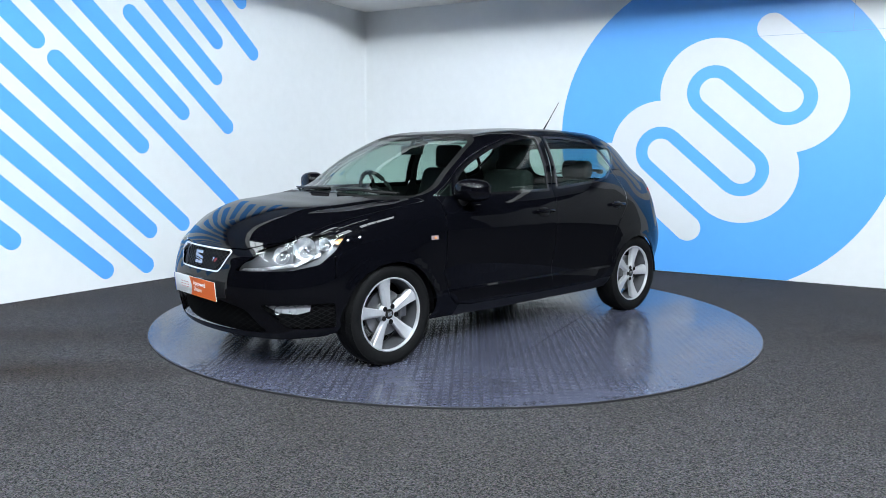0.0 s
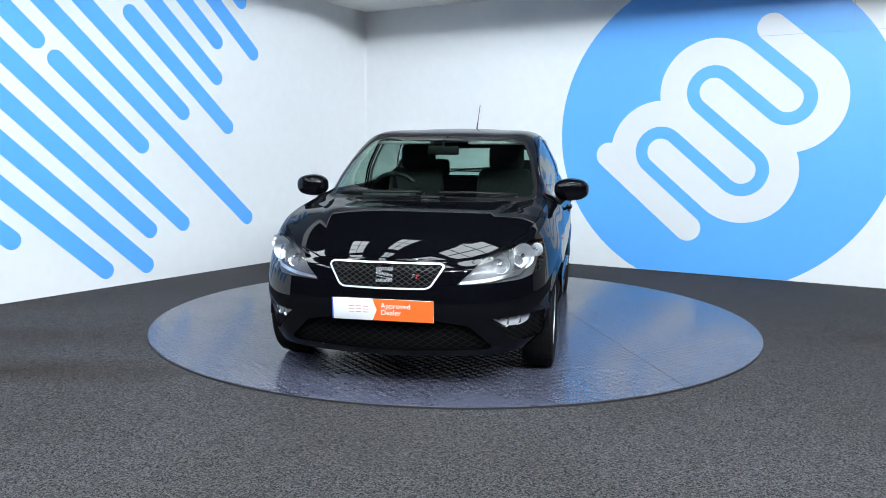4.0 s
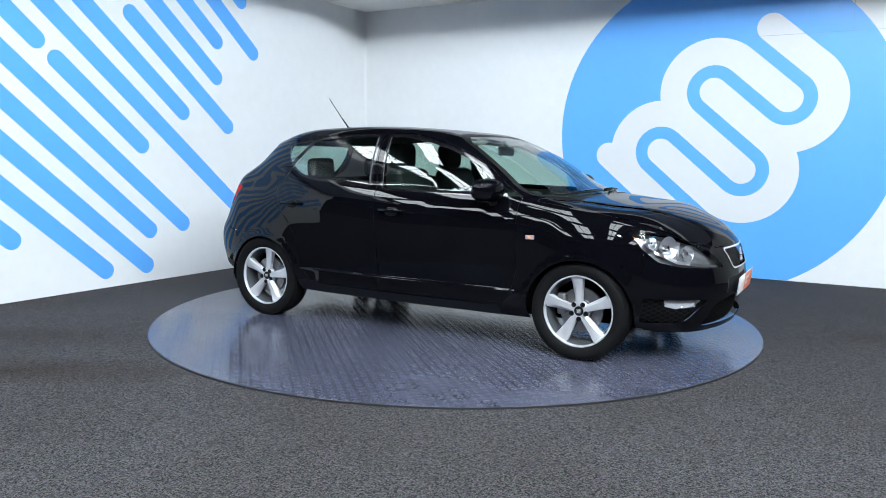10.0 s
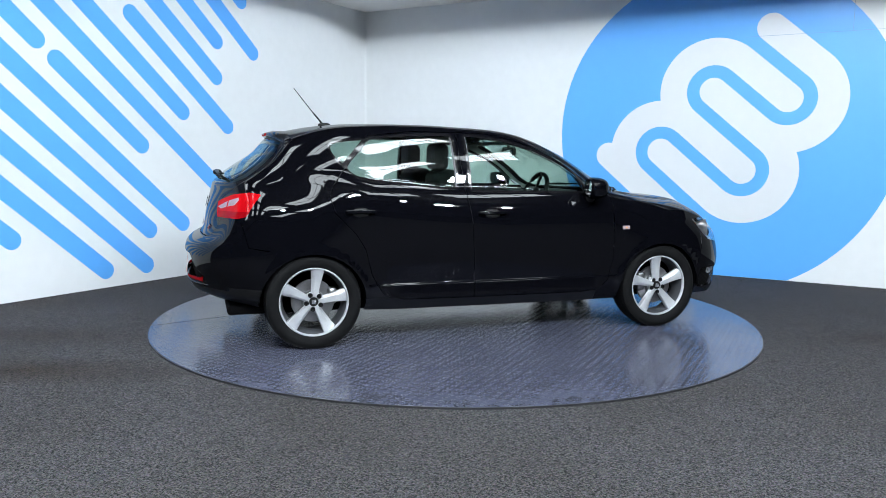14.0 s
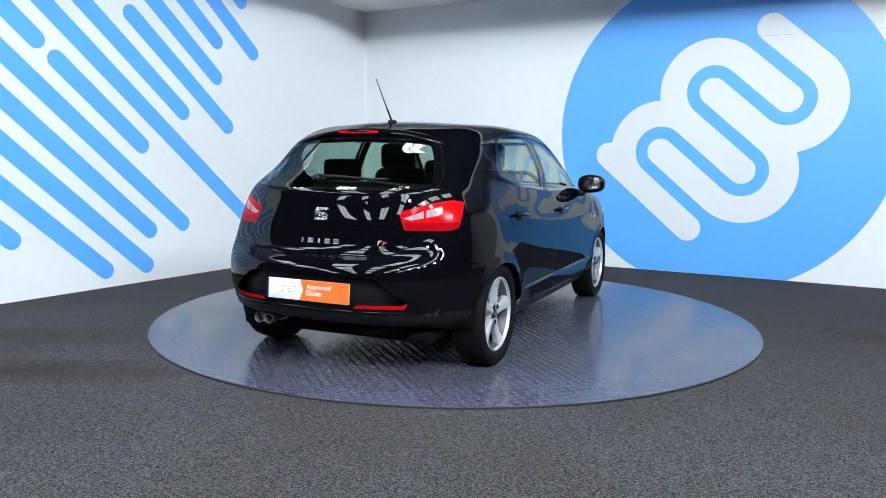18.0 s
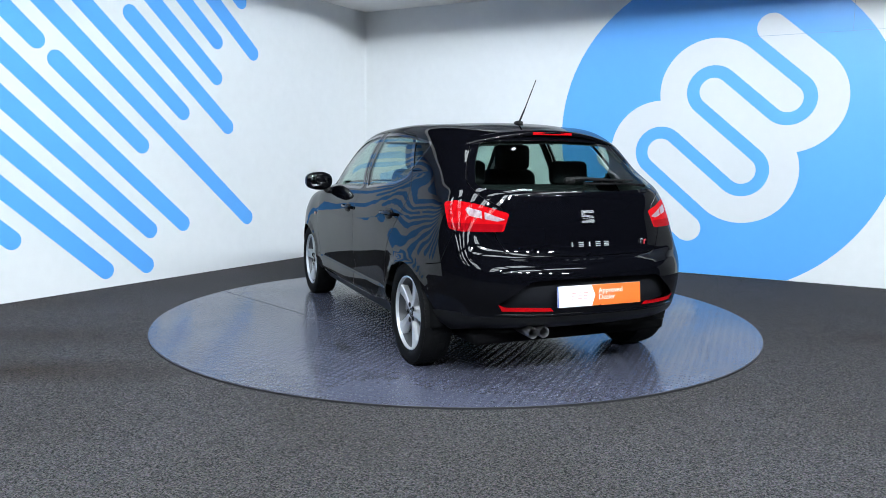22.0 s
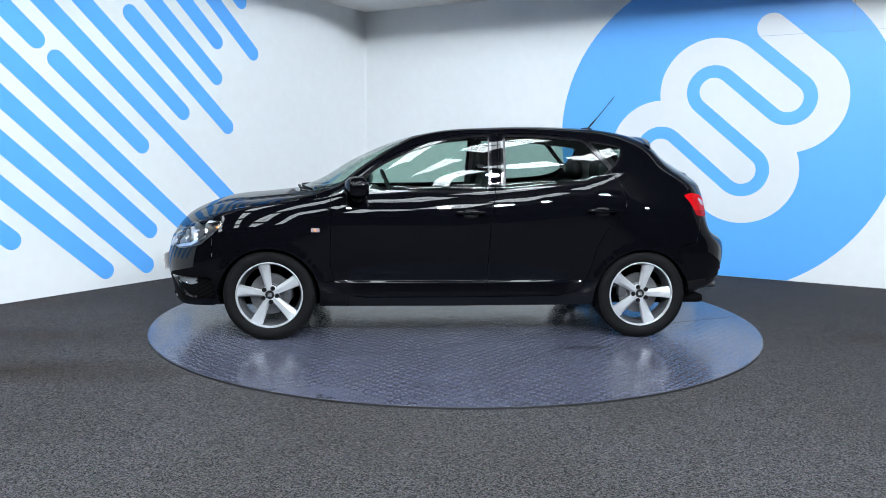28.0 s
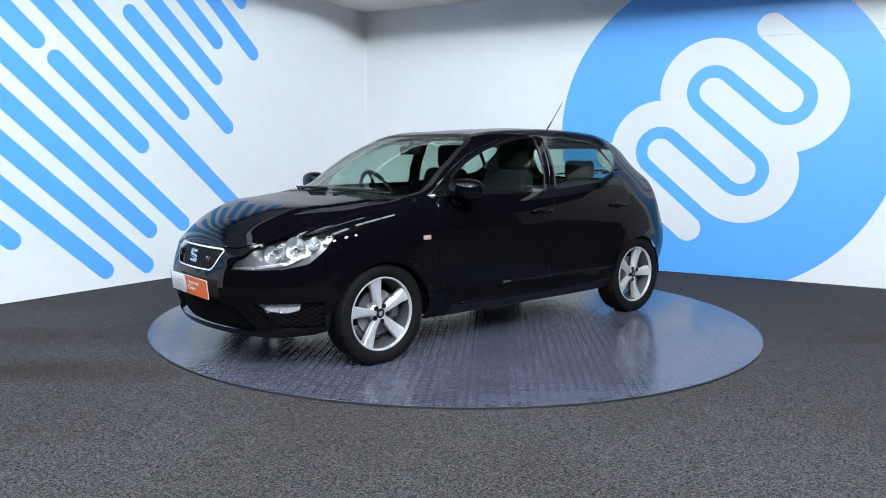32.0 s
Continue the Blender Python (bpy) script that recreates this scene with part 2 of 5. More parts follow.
M_PLASTIC = mat("black_plastic", (0.006, 0.006, 0.0065), 0.45, noise_scale=80, spread=0.2, bump=0.1, bump_scale=900, spec=0.25)
M_RUBBER = mat("tyre_rubber", (0.006, 0.006, 0.0065), 0.72, noise_scale=30, spread=0.25, bump=0.1, bump_scale=500, spec=0.1)
M_VOID = mat("underbody_black", (0.003, 0.003, 0.0035), 0.9, noise_scale=10, spread=0.3, spec=0.05)
M_ALLOY = mat("silver_alloy", (0.58, 0.59, 0.62), 0.32, metal=0.5, noise_scale=30, spread=0.05, rough_spread=0.05)
M_BARREL = mat("alloy_barrel", (0.10, 0.104, 0.115), 0.4, metal=0.5, noise_scale=30, spread=0.08)
M_STEEL = mat("brake_steel", (0.28, 0.28, 0.29), 0.38, metal=1.0, noise_scale=60, spread=0.15, rough_spread=0.1)
M_CHROME = mat("chrome", (0.82, 0.83, 0.85), 0.08, metal=1.0, noise_scale=40, spread=0.03)
M_SATIN = mat("satin_silver", (0.6, 0.61, 0.63), 0.3, metal=0.7, noise_scale=40, spread=0.04)
M_BADGE = mat("badge_silver", (0.52, 0.53, 0.56), 0.22, metal=0.75, noise_scale=40, spread=0.03)
M_FRAME = mat("bright_grille_frame", (0.7, 0.71, 0.74), 0.25, metal=0.3, noise_scale=40, spread=0.03)
M_RED = mat("red_enamel", (0.28, 0.02, 0.025), 0.3, noise_scale=40, spread=0.05)
M_LENS_RED = mat("red_lamp_plastic", (0.40, 0.003, 0.006), 0.5, spec=0.0, coat=0.3, noise_scale=60, spread=0.12)
M_LENS_DARKRED = mat("deep_red_lamp_plastic", (0.24, 0.002, 0.005), 0.5, spec=0.0, coat=0.3, noise_scale=60, spread=0.1)
M_LENS_CLEAR = mat("clear_lamp_inset", (0.30, 0.22, 0.24), 0.35, spec=0.0, coat=0.5, noise_scale=60, spread=0.15)
M_AMBER = mat("amber_lamp", (0.75, 0.28, 0.06), 0.2, coat=0.5, noise_scale=60, spread=0.1)
M_REFLECTOR = faceted("lamp_reflector", (0.86, 0.87, 0.9), 0.28, 40)
M_HOUSING = mat("lamp_housing_grey", (0.17, 0.173, 0.185), 0.3, metal=0.4, noise_scale=40, spread=0.1)
M_ORANGE = mat("orange_plate_print", (0.8, 0.15, 0.025), 0.35, noise_scale=60, spread=0.04)
M_PLATEWHITE = mat("white_plate_print", (0.82, 0.82, 0.84), 0.35, noise_scale=60, spread=0.03)
M_PLATEBLUE = mat("blue_plate_edge", (0.03, 0.08, 0.4), 0.35, noise_scale=60, spread=0.05)
M_PINK = mat("faded_red_print", (0.62, 0.3, 0.3), 0.4, noise_scale=60, spread=0.05)
M_FABRIC = mat("charcoal_seat_fabric", (0.024, 0.024, 0.026), 0.9, noise_scale=40, spread=0.3, bump=0.3, bump_scale=700, sheen=0.05, spec=0.2)
M_DASH = mat("dark_dash_plastic", (0.035, 0.035, 0.037), 0.6, noise_scale=60, spread=0.2, bump=0.15, bump_scale=800)
M_HEADLINER = mat("grey_headliner", (0.42, 0.42, 0.41), 0.9, noise_scale=30, spread=0.1)
M_PILLAR = mat("grey_pillar_trim", (0.42, 0.43, 0.42), 0.7, noise_scale=30, spread=0.08)
M_GLASS = glass("tinted_window_glass", (0.62, 0.76, 0.70), 1.5)
M_GLASS_REAR = glass("tinted_rear_glass", (0.55, 0.68, 0.63), 1.55)
M_GLASS_LAMP = glass("clear_lamp_lens", (0.96, 0.97, 0.98), 1.4)
M_MIRROR = mat("mirror_glass", (0.9, 0.9, 0.92), 0.01, metal=1.0)


# ---------------------------------------------------------------- mesh helpers
def mesh_of(name, verts, faces, normals=None, smooth=True):
    me = bpy.data.meshes.new(name)
    me.from_pydata([tuple(v) for v in verts], [], [tuple(f) for f in faces])
    if smooth:
        me.polygons.foreach_set("use_smooth", [True] * len(me.polygons))
    if normals is not None:
        me.normals_split_custom_set_from_vertices([tuple(n) for n in normals])
    me.update()
    return me


def part(name, bm, material, parent, label="", m=None):
    """Links a bmesh (or a ready mesh) as one mesh object under a thing or a part."""
    if isinstance(bm, bmesh.types.BMesh):
        me = bpy.data.meshes.new(name)
        bm.normal_update()
        bm.to_mesh(me)
        bm.free()
    else:
        me = bm
    me.name = name
    for mm in (material if isinstance(material, (list, tuple)) else (material,)):
        me.materials.append(mm)
    ob = new(name, me)
    if parent is not None:
        ob.parent = parent
    if m is not None:
        ob.matrix_basis = m
    if label:
        ob["label"] = label
    return ob


def box_bm(sx, sy, sz, at=(0, 0, 0), bevel=0.0, segs=2):
    bm = bmesh.new()
    bmesh.ops.create_cube(bm, size=1)
    bmesh.ops.scale(bm, vec=(sx, sy, sz), verts=bm.verts)
    bmesh.ops.translate(bm, vec=at, verts=bm.verts)
    if bevel:
        bmesh.ops.bevel(bm, geom=bm.edges[:], offset=bevel, segments=segs, affect="EDGES", profile=0.5)
        for f in bm.faces:
            f.smooth = True
    return bm


def slab_bm(outline, thick, origin, ax, ay, an):
    """A flat plate: an outline in 2D, laid on a plane, thick along the normal an."""
    bm = bmesh.new()
    o, ax, ay, an = Vector(origin), Vector(ax), Vector(ay), Vector(an)
    lo = [bm.verts.new(o + ax * a + ay * b) for a, b in outline]
    hi = [bm.verts.new(o + ax * a + ay * b + an * thick) for a, b in outline]
    bm.faces.new(hi)
    bm.faces.new(lo[::-1])
    n = len(lo)
    for i in range(n):
        bm.faces.new((lo[i], lo[(i + 1) % n], hi[(i + 1) % n], hi[i]))
    bmesh.ops.recalc_face_normals(bm, faces=bm.faces)
    return bm


def arc(cx, cy, r, a0, a1, n=24):
    return [(cx + r * math.cos(radians(a0 + (a1 - a0) * i / n)), cy + r * math.sin(radians(a0 + (a1 - a0) * i / n))) for i in range(n + 1)]


def capsule(a, b, r, n=16):
    """Outline of a bar with round ends from a to b."""
    ang = math.degrees(math.atan2(b[1] - a[1], b[0] - a[0]))
    return arc(b[0], b[1], r, ang - 90, ang + 90, n) + arc(a[0], a[1], r, ang + 90, ang + 270, n)


def thing(name, label, category, m=None, group="", kind=""):
    ob = new(name)
    ob.empty_display_size = 0.2
    if m is not None:
        ob.matrix_basis = m
    return tagged(ob, label, category, group, kind)


# ---------------------------------------------------------------- the room
CEIL_Z = 3.03
CORNER = Vector((-1.19, 4.28, 0))
LEFT_DIR = Vector((-math.cos(radians(59.14)), -math.sin(radians(59.14)), 0))
RIGHT_DIR = Vector((math.cos(radians(-27.86)), math.sin(radians(-27.86)), 0))
LEFT_N = Vector((-LEFT_DIR.y, LEFT_DIR.x, 0))
if LEFT_N.dot(-CORNER) < 0:
    LEFT_N.negate()
RIGHT_N = Vector((-RIGHT_DIR.y, RIGHT_DIR.x, 0))
if RIGHT_N.dot(-CORNER) < 0:
    RIGHT_N.negate()
UP = Vector((0, 0, 1))

# carpet over the whole hall, with a round hole under the turntable's rim
def build_floor():
    bm = bmesh.new()
    n = 96
    cut = [2.2105 + random.uniform(-.002, .002) for i in range(n)]
    ring = [bm.verts.new((cut[i] * math.cos(TAU * i / n), cut[i] * math.sin(TAU * i / n), FLOOR_Z)) for i in range(n)]
    far = [bm.verts.new((16 * math.cos(TAU * i / n), 16 * math.sin(TAU * i / n), FLOOR_Z)) for i in range(n)]
    for i in range(n):
        j = (i + 1) % n
        bm.faces.new((ring[i], far[i], far[j], ring[j]))
    fl = part("floor", bm, M_CARPET, None)
    tagged(fl, "grey flecked needle-felt carpet with worn brownish bands", "floor", kind="structure")
    bm = slab_bm([(2.6 * math.cos(TAU * i / 48), 2.6 * math.sin(TAU * i / 48)) for i in range(48)], 0.02, (0, 0, -0.12), (1, 0, 0), (0, 1, 0), UP)
    tagged(part("floor_pit", bm, M_TABLE_EDGE, None), "dark pit under the turntable's rim", "floor", kind="structure")


def wall_block(name, direction, normal, length, mat_, height=CEIL_Z, start=0.0, thick=0.12):
    o = CORNER + direction * start - normal * thick + UP * FLOOR_Z
    bm = slab_bm([(0, 0), (length, 0), (length, height - FLOOR_Z), (0, height - FLOOR_Z)], thick, o, direction, UP, normal)
    return part(name, bm, mat_, None)


build_floor()
wall_left = tagged(wall_block("wall_left", LEFT_DIR, LEFT_N, 7.3, M_WALL, start=-0.1), "white painted wall with slanting blue stripes", "wall", kind="structure")
wall_right = tagged(wall_block("wall_right", RIGHT_DIR, RIGHT_N, 6.4, M_WALL, start=-0.1), "white painted wall with a large blue disc graphic", "wall", kind="structure")
tagged(wall_block("wall_side", RIGHT_DIR, RIGHT_N, 5.0, M_GREY_WALL, start=6.302), "plain grey wall beyond the studio corner", "wall", kind="structure")

# the two walls meet in a soft hollow
def build_cove(r=0.035):
    turn = LEFT_DIR.angle(RIGHT_DIR)
    mid = (LEFT_DIR + RIGHT_DIR).normalized()
    c = CORNER + mid * (r / math.sin(turn / 2))
    a0 = math.atan2(-LEFT_N.y, -LEFT_N.x)
    a1 = math.atan2(-RIGHT_N.y, -RIGHT_N.x)
    while a1 > a0 + math.pi:
        a1 -= TAU
    while a1 < a0 - math.pi:
        a1 += TAU
    verts, faces, n = [], [], 14
    for i in range(n + 1):
        a = a0 + (a1 - a0) * i / n
        for z in (FLOOR_Z, CEIL_Z):
            verts.append((c.x + (r - 0.001) * math.cos(a), c.y + (r - 0.001) * math.sin(a), z))
    for i in range(n):
        faces.append((2 * i, 2 * i + 1, 2 * i + 3, 2 * i + 2))
    tagged(part("wall_cove", mesh_of("wall_cove", verts, faces), M_WALL, None), "white rounded hollow where the walls meet", "wall", kind="structure")


build_cove()

# slanting blue stripes, one bar after another on an even pitch
SLANT = radians(41.1)
E_AL, E_AC = Vector((math.cos(SLANT), math.sin(SLANT))), Vector((-math.sin(SLANT), math.cos(SLANT)))
HALF = 0.079


def wall_stripe(i, low, high, lift):
    c = -2.695 + 0.2835 * i
    a, b = E_AL * (low + HALF) + E_AC * c, E_AL * (high - HALF) + E_AC * c
    bm = slab_bm(capsule(a, b, HALF), 0.003, CORNER + LEFT_N * lift, LEFT_DIR, UP, LEFT_N)
    bmesh.ops.bisect_plane(bm, geom=bm.verts[:] + bm.edges[:] + bm.faces[:], plane_co=(0, 0, CEIL_Z - 0.01), plane_no=(0, 0, 1), clear_outer=True)
    return part("stripe", bm, M_BLUE, wall_left)


for i, low, high in ((-3, 4.9, 6.3), (-2, 4.5, 6.6), (-1, 4.2, 6.6), (0, 3.761, 6.0), (1, 2.907, 6.1), (2, 2.583, 6.2), (3, 2.761, 6.0), (4, 2.495, 6.2), (5, 3.331, 4.548), (5, 4.613, 6.4),
                     (6, 1.856, 5.6), (7, 3.183, 5.5), (8, 2.677, 4.319), (8, 4.42, 5.3), (9, 3.103, 5.0), (10, 3.328, 4.8), (11, 2.913, 4.6), (12, 3.37, 4.4)):
    wall_stripe(i, low, high, 0.0)

# blue disc with a white looped band and a blue line winding through it
disc = part("disc", slab_bm(arc(4.39, 1.487, 1.677, 0, 360, 96)[:-1], 0.003, CORNER, RIGHT_DIR, UP, RIGHT_N), M_BLUE, wall_right)
bmd = bmesh.new()
bmd.from_mesh(disc.data)
for co, no in (((0, 0, CEIL_Z - 0.01), (0, 0, 1)), ((0, 0, FLOOR_Z + 0.002), (0, 0, -1))):
    geom = bmd.verts[:] + bmd.edges[:] + bmd.faces[:]
    cut = bmesh.ops.bisect_plane(bmd, geom=geom, plane_co=co, plane_no=no, clear_outer=True)
bmd.to_mesh(disc.data)
bmd.free()
G_AL, G_AC = Vector((math.cos(radians(-41)), math.sin(radians(-41)))), Vector((math.sin(radians(41)), math.cos(radians(41))))
PITCH, WHITE, LINE = 0.4015, 0.137, 0.0635


def lane(i, along):
    return G_AL * along + G_AC * (3.075 + PITCH * i)


def wall_shape(name, outline, depth, m):
    return part(name, slab_bm(outline, 0.002, CORNER + RIGHT_N * depth, RIGHT_DIR, UP, RIGHT_N), m, wall_right)


# white: two outer bars, four round lobes and the band between them
LOBE = PITCH + WHITE
TOPS, FOOTS = {1: 2.053, 3: 2.034}, {2: 2.80, 4: 2.63}
wall_shape("white_bar", capsule(lane(0, 1.655), lane(0, 2.82), WHITE), 0.0035, M_WHITE_VINYL)
wall_shape("white_bar", capsule(lane(5, 2.03), lane(5, 2.66), WHITE), 0.0035, M_WHITE_VINYL)
for k, (i, al) in enumerate((*TOPS.items(), *FOOTS.items())):
    wall_shape("white_lobe", arc(*lane(i, al), LOBE, 0, 360, 64)[:-1], 0.0036 + 0.00006 * k, M_WHITE_VINYL)
wall_shape("white_band", [lane(0.66, 2.06), lane(2.34, 2.06), lane(2.34, 2.80), lane(0.66, 2.80)], 0.0040, M_WHITE_VINYL)
wall_shape("white_band", [lane(1.66, 2.04), lane(4.34, 2.04), lane(4.34, 2.64), lane(1.66, 2.80)], 0.0041, M_WHITE_VINYL)


def winding_line():
    pts = []
    pts.append(lane(0.5, 3.5))
    for i in (1, 2, 3, 4):
        up = i in TOPS
        c = lane(i, TOPS[i] if up else FOOTS[i])
        a0 = math.degrees(math.atan2(G_AC.y, G_AC.x))
        r = PITCH / 2
        for s in range(21):
            ang = a0 + 180 - s * 9 if up else a0 + 180 + s * 9
            # walk from the lower lane round the end to the next lane
            pts.append(Vector((c.x + r * math.cos(radians(ang)), c.y + r * math.sin(radians(ang)))))
    pts.append(lane(4.5, 1.55))
    left, right = [], []
    for k, p in enumerate(pts):
        d = (pts[min(k + 1, len(pts) - 1)] - pts[max(k - 1, 0)]).normalized()
        n = Vector((-d.y, d.x)) * LINE
        left.append(p + n)
        right.append(p - n)
    bm = bmesh.new()
    o = CORNER + RIGHT_N * 0.0065
    va = [bm.verts.new(o + RIGHT_DIR * p.x + UP * p.y) for p in left]
    vb = [bm.verts.new(o + RIGHT_DIR * p.x + UP * p.y) for p in right]
    for k in range(len(va) - 1):
        bm.faces.new((va[k], va[k + 1], vb[k + 1], vb[k]))
    bmesh.ops.recalc_face_normals(bm, faces=bm.faces)
    ext = bmesh.ops.extrude_face_region(bm, geom=bm.faces[:])
    bmesh.ops.translate(bm, vec=RIGHT_N * 0.001, verts=[v for v in ext["geom"] if isinstance(v, bmesh.types.BMVert)])
    bmesh.ops.recalc_face_normals(bm, faces=bm.faces)
    return part("winding_line", bm, M_BLUE, wall_right)


winding_line()
# thin panel joint across the upper right of the wall
part("panel_joint", slab_bm([(4.62, 2.42), (6.28, 2.42), (6.28, 2.4225), (4.62, 2.4225)], 0.0006, CORNER + RIGHT_N * 0.0078, RIGHT_DIR, UP, RIGHT_N), M_SEAM, wall_right)

part("panel_joint", slab_bm([(5.579, 2.424), (5.5815, 2.424), (5.5815, 3.01), (5.579, 3.01)], 0.0006, CORNER + RIGHT_N * 0.0078, RIGHT_DIR, UP, RIGHT_N), M_SEAM, wall_right)


# white ceiling strip along both walls, then the high dark hall
HALL_TOP = 5.7
STRIP_LEFT, STRIP_RIGHT = 0.95, 1.4


def build_hall():
    a, b, c = CORNER + LEFT_DIR * 7.18, CORNER, CORNER + RIGHT_DIR * 7.1
    inner = CORNER + RIGHT_DIR * (STRIP_LEFT / RIGHT_DIR.dot(LEFT_N)) + LEFT_DIR * (STRIP_RIGHT / LEFT_DIR.dot(RIGHT_N))
    bm = slab_bm([(p.x, p.y) for p in (a, b, c, c + RIGHT_N * STRIP_RIGHT, inner, a + LEFT_N * STRIP_LEFT)], 0.16, (0, 0, CEIL_Z), (1, 0, 0), (0, 1, 0), UP)
    tagged(part("ceiling", bm, M_CEIL, None), "plain white low ceiling strip over the studio walls", "ceiling", kind="structure")
    bm = bmesh.new()
    bmesh.ops.create_cube(bm, size=1)
    bmesh.ops.scale(bm, vec=(26, 26, HALL_TOP + 0.2), verts=bm.verts)
    bmesh.ops.translate(bm, vec=(0, -2, HALL_TOP / 2 - 0.1), verts=bm.verts)
    bmesh.ops.reverse_faces(bm, faces=bm.faces)
    bm.normal_update()
    bmesh.ops.delete(bm, geom=[f for f in bm.faces if f.normal.z > 0.5], context="FACES_ONLY")
    tagged(part("wall_hall", bm, M_DARK_HALL, None), "dark hall walls and roof behind the camera", "wall", kind="structure")


build_hall()
PANE = box_bm(0.56, 0.30, 0.02, (0, 0, 0))
PANE_ME = bpy.data.meshes.new("pane")
PANE.to_mesh(PANE_ME)
PANE.free()
PANE_ME.materials.append(M_TUBE)


def roof_light(x, y, z, turn):
    """A long roof light: a dark frame with two rows of three bright panes."""
    t = thing("roof_light", "long bright roof light with six panes in a dark frame", "roof light", pose(x, y, z, 0, 0, turn), group="hall roof lights")
    part("frame", box_bm(1.90, 0.74, 0.06, (0, 0, 0.045)), M_TRAY, t)
    for k in range(3):
        for s in (-1, 1):
            ob = new("pane", PANE_ME)
            ob.parent = t
            ob.location = ((k - 1) * 0.61, s * 0.17, 0)
    part("hanger", box_bm(0.02, 0.02, HALL_TOP - z - 0.07, (0, 0, 0.07 + (HALL_TOP - z - 0.07) / 2)), M_TRAY, t)
    return t


# the roof lights stand square to the studio's walls, in four rows
for k in range(-2, 3):
    for row in range(4):
        roof_light(-0.95 + 2.1 * k - 1.15 * row, -2.2 - 0.27 * k - 2.15 * row, 5.0, 61)


def flood_light(x, y, z, target):
    """A round flood lamp on a stem, aimed at the walls."""
    t = thing("flood_light", "round flood lamp aimed at the studio walls, lit", "flood light", look((x, y, z), target), group="wall flood lights")
    lens = bmesh.new()
    bmesh.ops.create_circle(lens, cap_ends=True, segments=24, radius=0.122)
    if lens.faces[:][0].normal.z > 0:
        bmesh.ops.reverse_faces(lens, faces=lens.faces)
    part("lens", lens, M_FLOOD, t)
    prof = [(0.127, 0.02), (0.135, 0.0), (0.13, -0.01), (0.12, -0.10), (0.08, -0.14), (0.0, -0.15)]
    part("shell", lathe_z(prof, 24), M_TRAY, t)
    part("stem", box_bm(0.03, 0.03, 0.5, (0, 0.3, 0.12)), M_TRAY, t)
    return t


def lathe_z(profile, n):
    verts, faces, m = [], [], len(profile)
    for i in range(n):
        a = TAU * i / n
        verts += [(r * math.cos(a), r * math.sin(a), -z) for r, z in profile]
    for i in range(n):
        j = (i + 1) % n
        faces += [(i * m + k, i * m + k + 1, j * m + k + 1, j * m + k) for k in range(m - 1)]
    return mesh_of("shell", verts, faces)


for x, y, tx, ty in ((5.5, -5.7, -2.2, 2.6), (1.9, -6.9, -1.8, 3.2), (-0.6, -7.0, -1.2, 4.2), (0.9, -7.0, -1.6, 3.3), (2.6, -6.8, -1.8, 3.2), (3.6, -6.6, -2.2, 2.6), (4.6, -6.2, -2.2, 2.6)):
    flood_light(x, y, 4.9, (tx, ty, 1.9))


# ---------------------------------------------------------------- turntable
table = thing("turntable", "round blue-grey painted checker-plate steel turntable, scuffed", "turntable")


def build_table():
    n, R = 128, 2.206
    bm = bmesh.new()
    rows = []
    for r, z in ((R, -0.03), (R, -0.002), (R - 0.003, 0.0), (1.6, 0.0), (1.0, 0.0), (0.4, 0.0)):
        rows.append([bm.verts.new((r * math.cos(TAU * i / n), r * math.sin(TAU * i / n), z)) for i in range(n)])
    for a, b in zip(rows, rows[1:]):
        for i in range(n):
            j = (i + 1) % n
            bm.faces.new((a[i], a[j], b[j], b[i]))
    bm.faces.new(rows[-1])
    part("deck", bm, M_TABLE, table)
    bm = bmesh.new()
    inner = [bm.verts.new((R * math.cos(TAU * i / n), R * math.sin(TAU * i / n), -0.001)) for i in range(n)]
    outer = [bm.verts.new(((R + 0.004) * math.cos(TAU * i / n), (R + 0.004) * math.sin(TAU * i / n), -0.002)) for i in range(n)]
    low = [bm.verts.new(((R + 0.004) * math.cos(TAU * i / n), (R + 0.004) * math.sin(TAU * i / n), -0.06)) for i in range(n)]
    for i in range(n):
        j = (i + 1) % n
        bm.faces.new((inner[i], outer[i], outer[j], inner[j]))
        bm.faces.new((outer[i], low[i], low[j], outer[j]))
    part("rim", bm, M_TABLE_EDGE, table, "dark steel edge")
    # plate joints across the deck
    for a, off in ((20, 0.9),):
        half = math.sqrt(R * R - off * off) - 0.01
        part("joint", box_bm(half * 2, 0.0025, 0.001, (0, off, 0.0006)), M_TABLE_EDGE, table, m=pose(0, 0, 0, 0, 0, a))
    # a bare patch with a pale ragged edge
    chip = [((.034 + random.uniform(-.008, .008)) * math.cos(TAU * i / 14), (.020 + random.uniform(-.005, .005)) * math.sin(TAU * i / 14)) for i in range(14)]
    bm = bmesh.new()
    for k in range(14):
        a, c = chip[k], chip[(k + 1) % 14]
        quad = [(a[0], a[1]), (c[0], c[1]), (c[0] * .72, c[1] * .68), (a[0] * .72, a[1] * .68)]
        bm.faces.new([bm.verts.new((x, y, .0015)) for x, y in quad])
    bmesh.ops.remove_doubles(bm, verts=bm.verts, dist=1e-5)
    bmesh.ops.recalc_face_normals(bm, faces=bm.faces)
    part("paint_chip", bm, M_BADGE, table, "pale chipped mark in the paint", m=pose(.20, 1.065, 0, 0, 0, 25))


build_table()

# ---------------------------------------------------------------- the car's skin
# x forward, y to the car's left, z up; half of it is built, then mirrored.
car = thing("car", "black five-door hatchback with silver five-spoke wheels", "car")


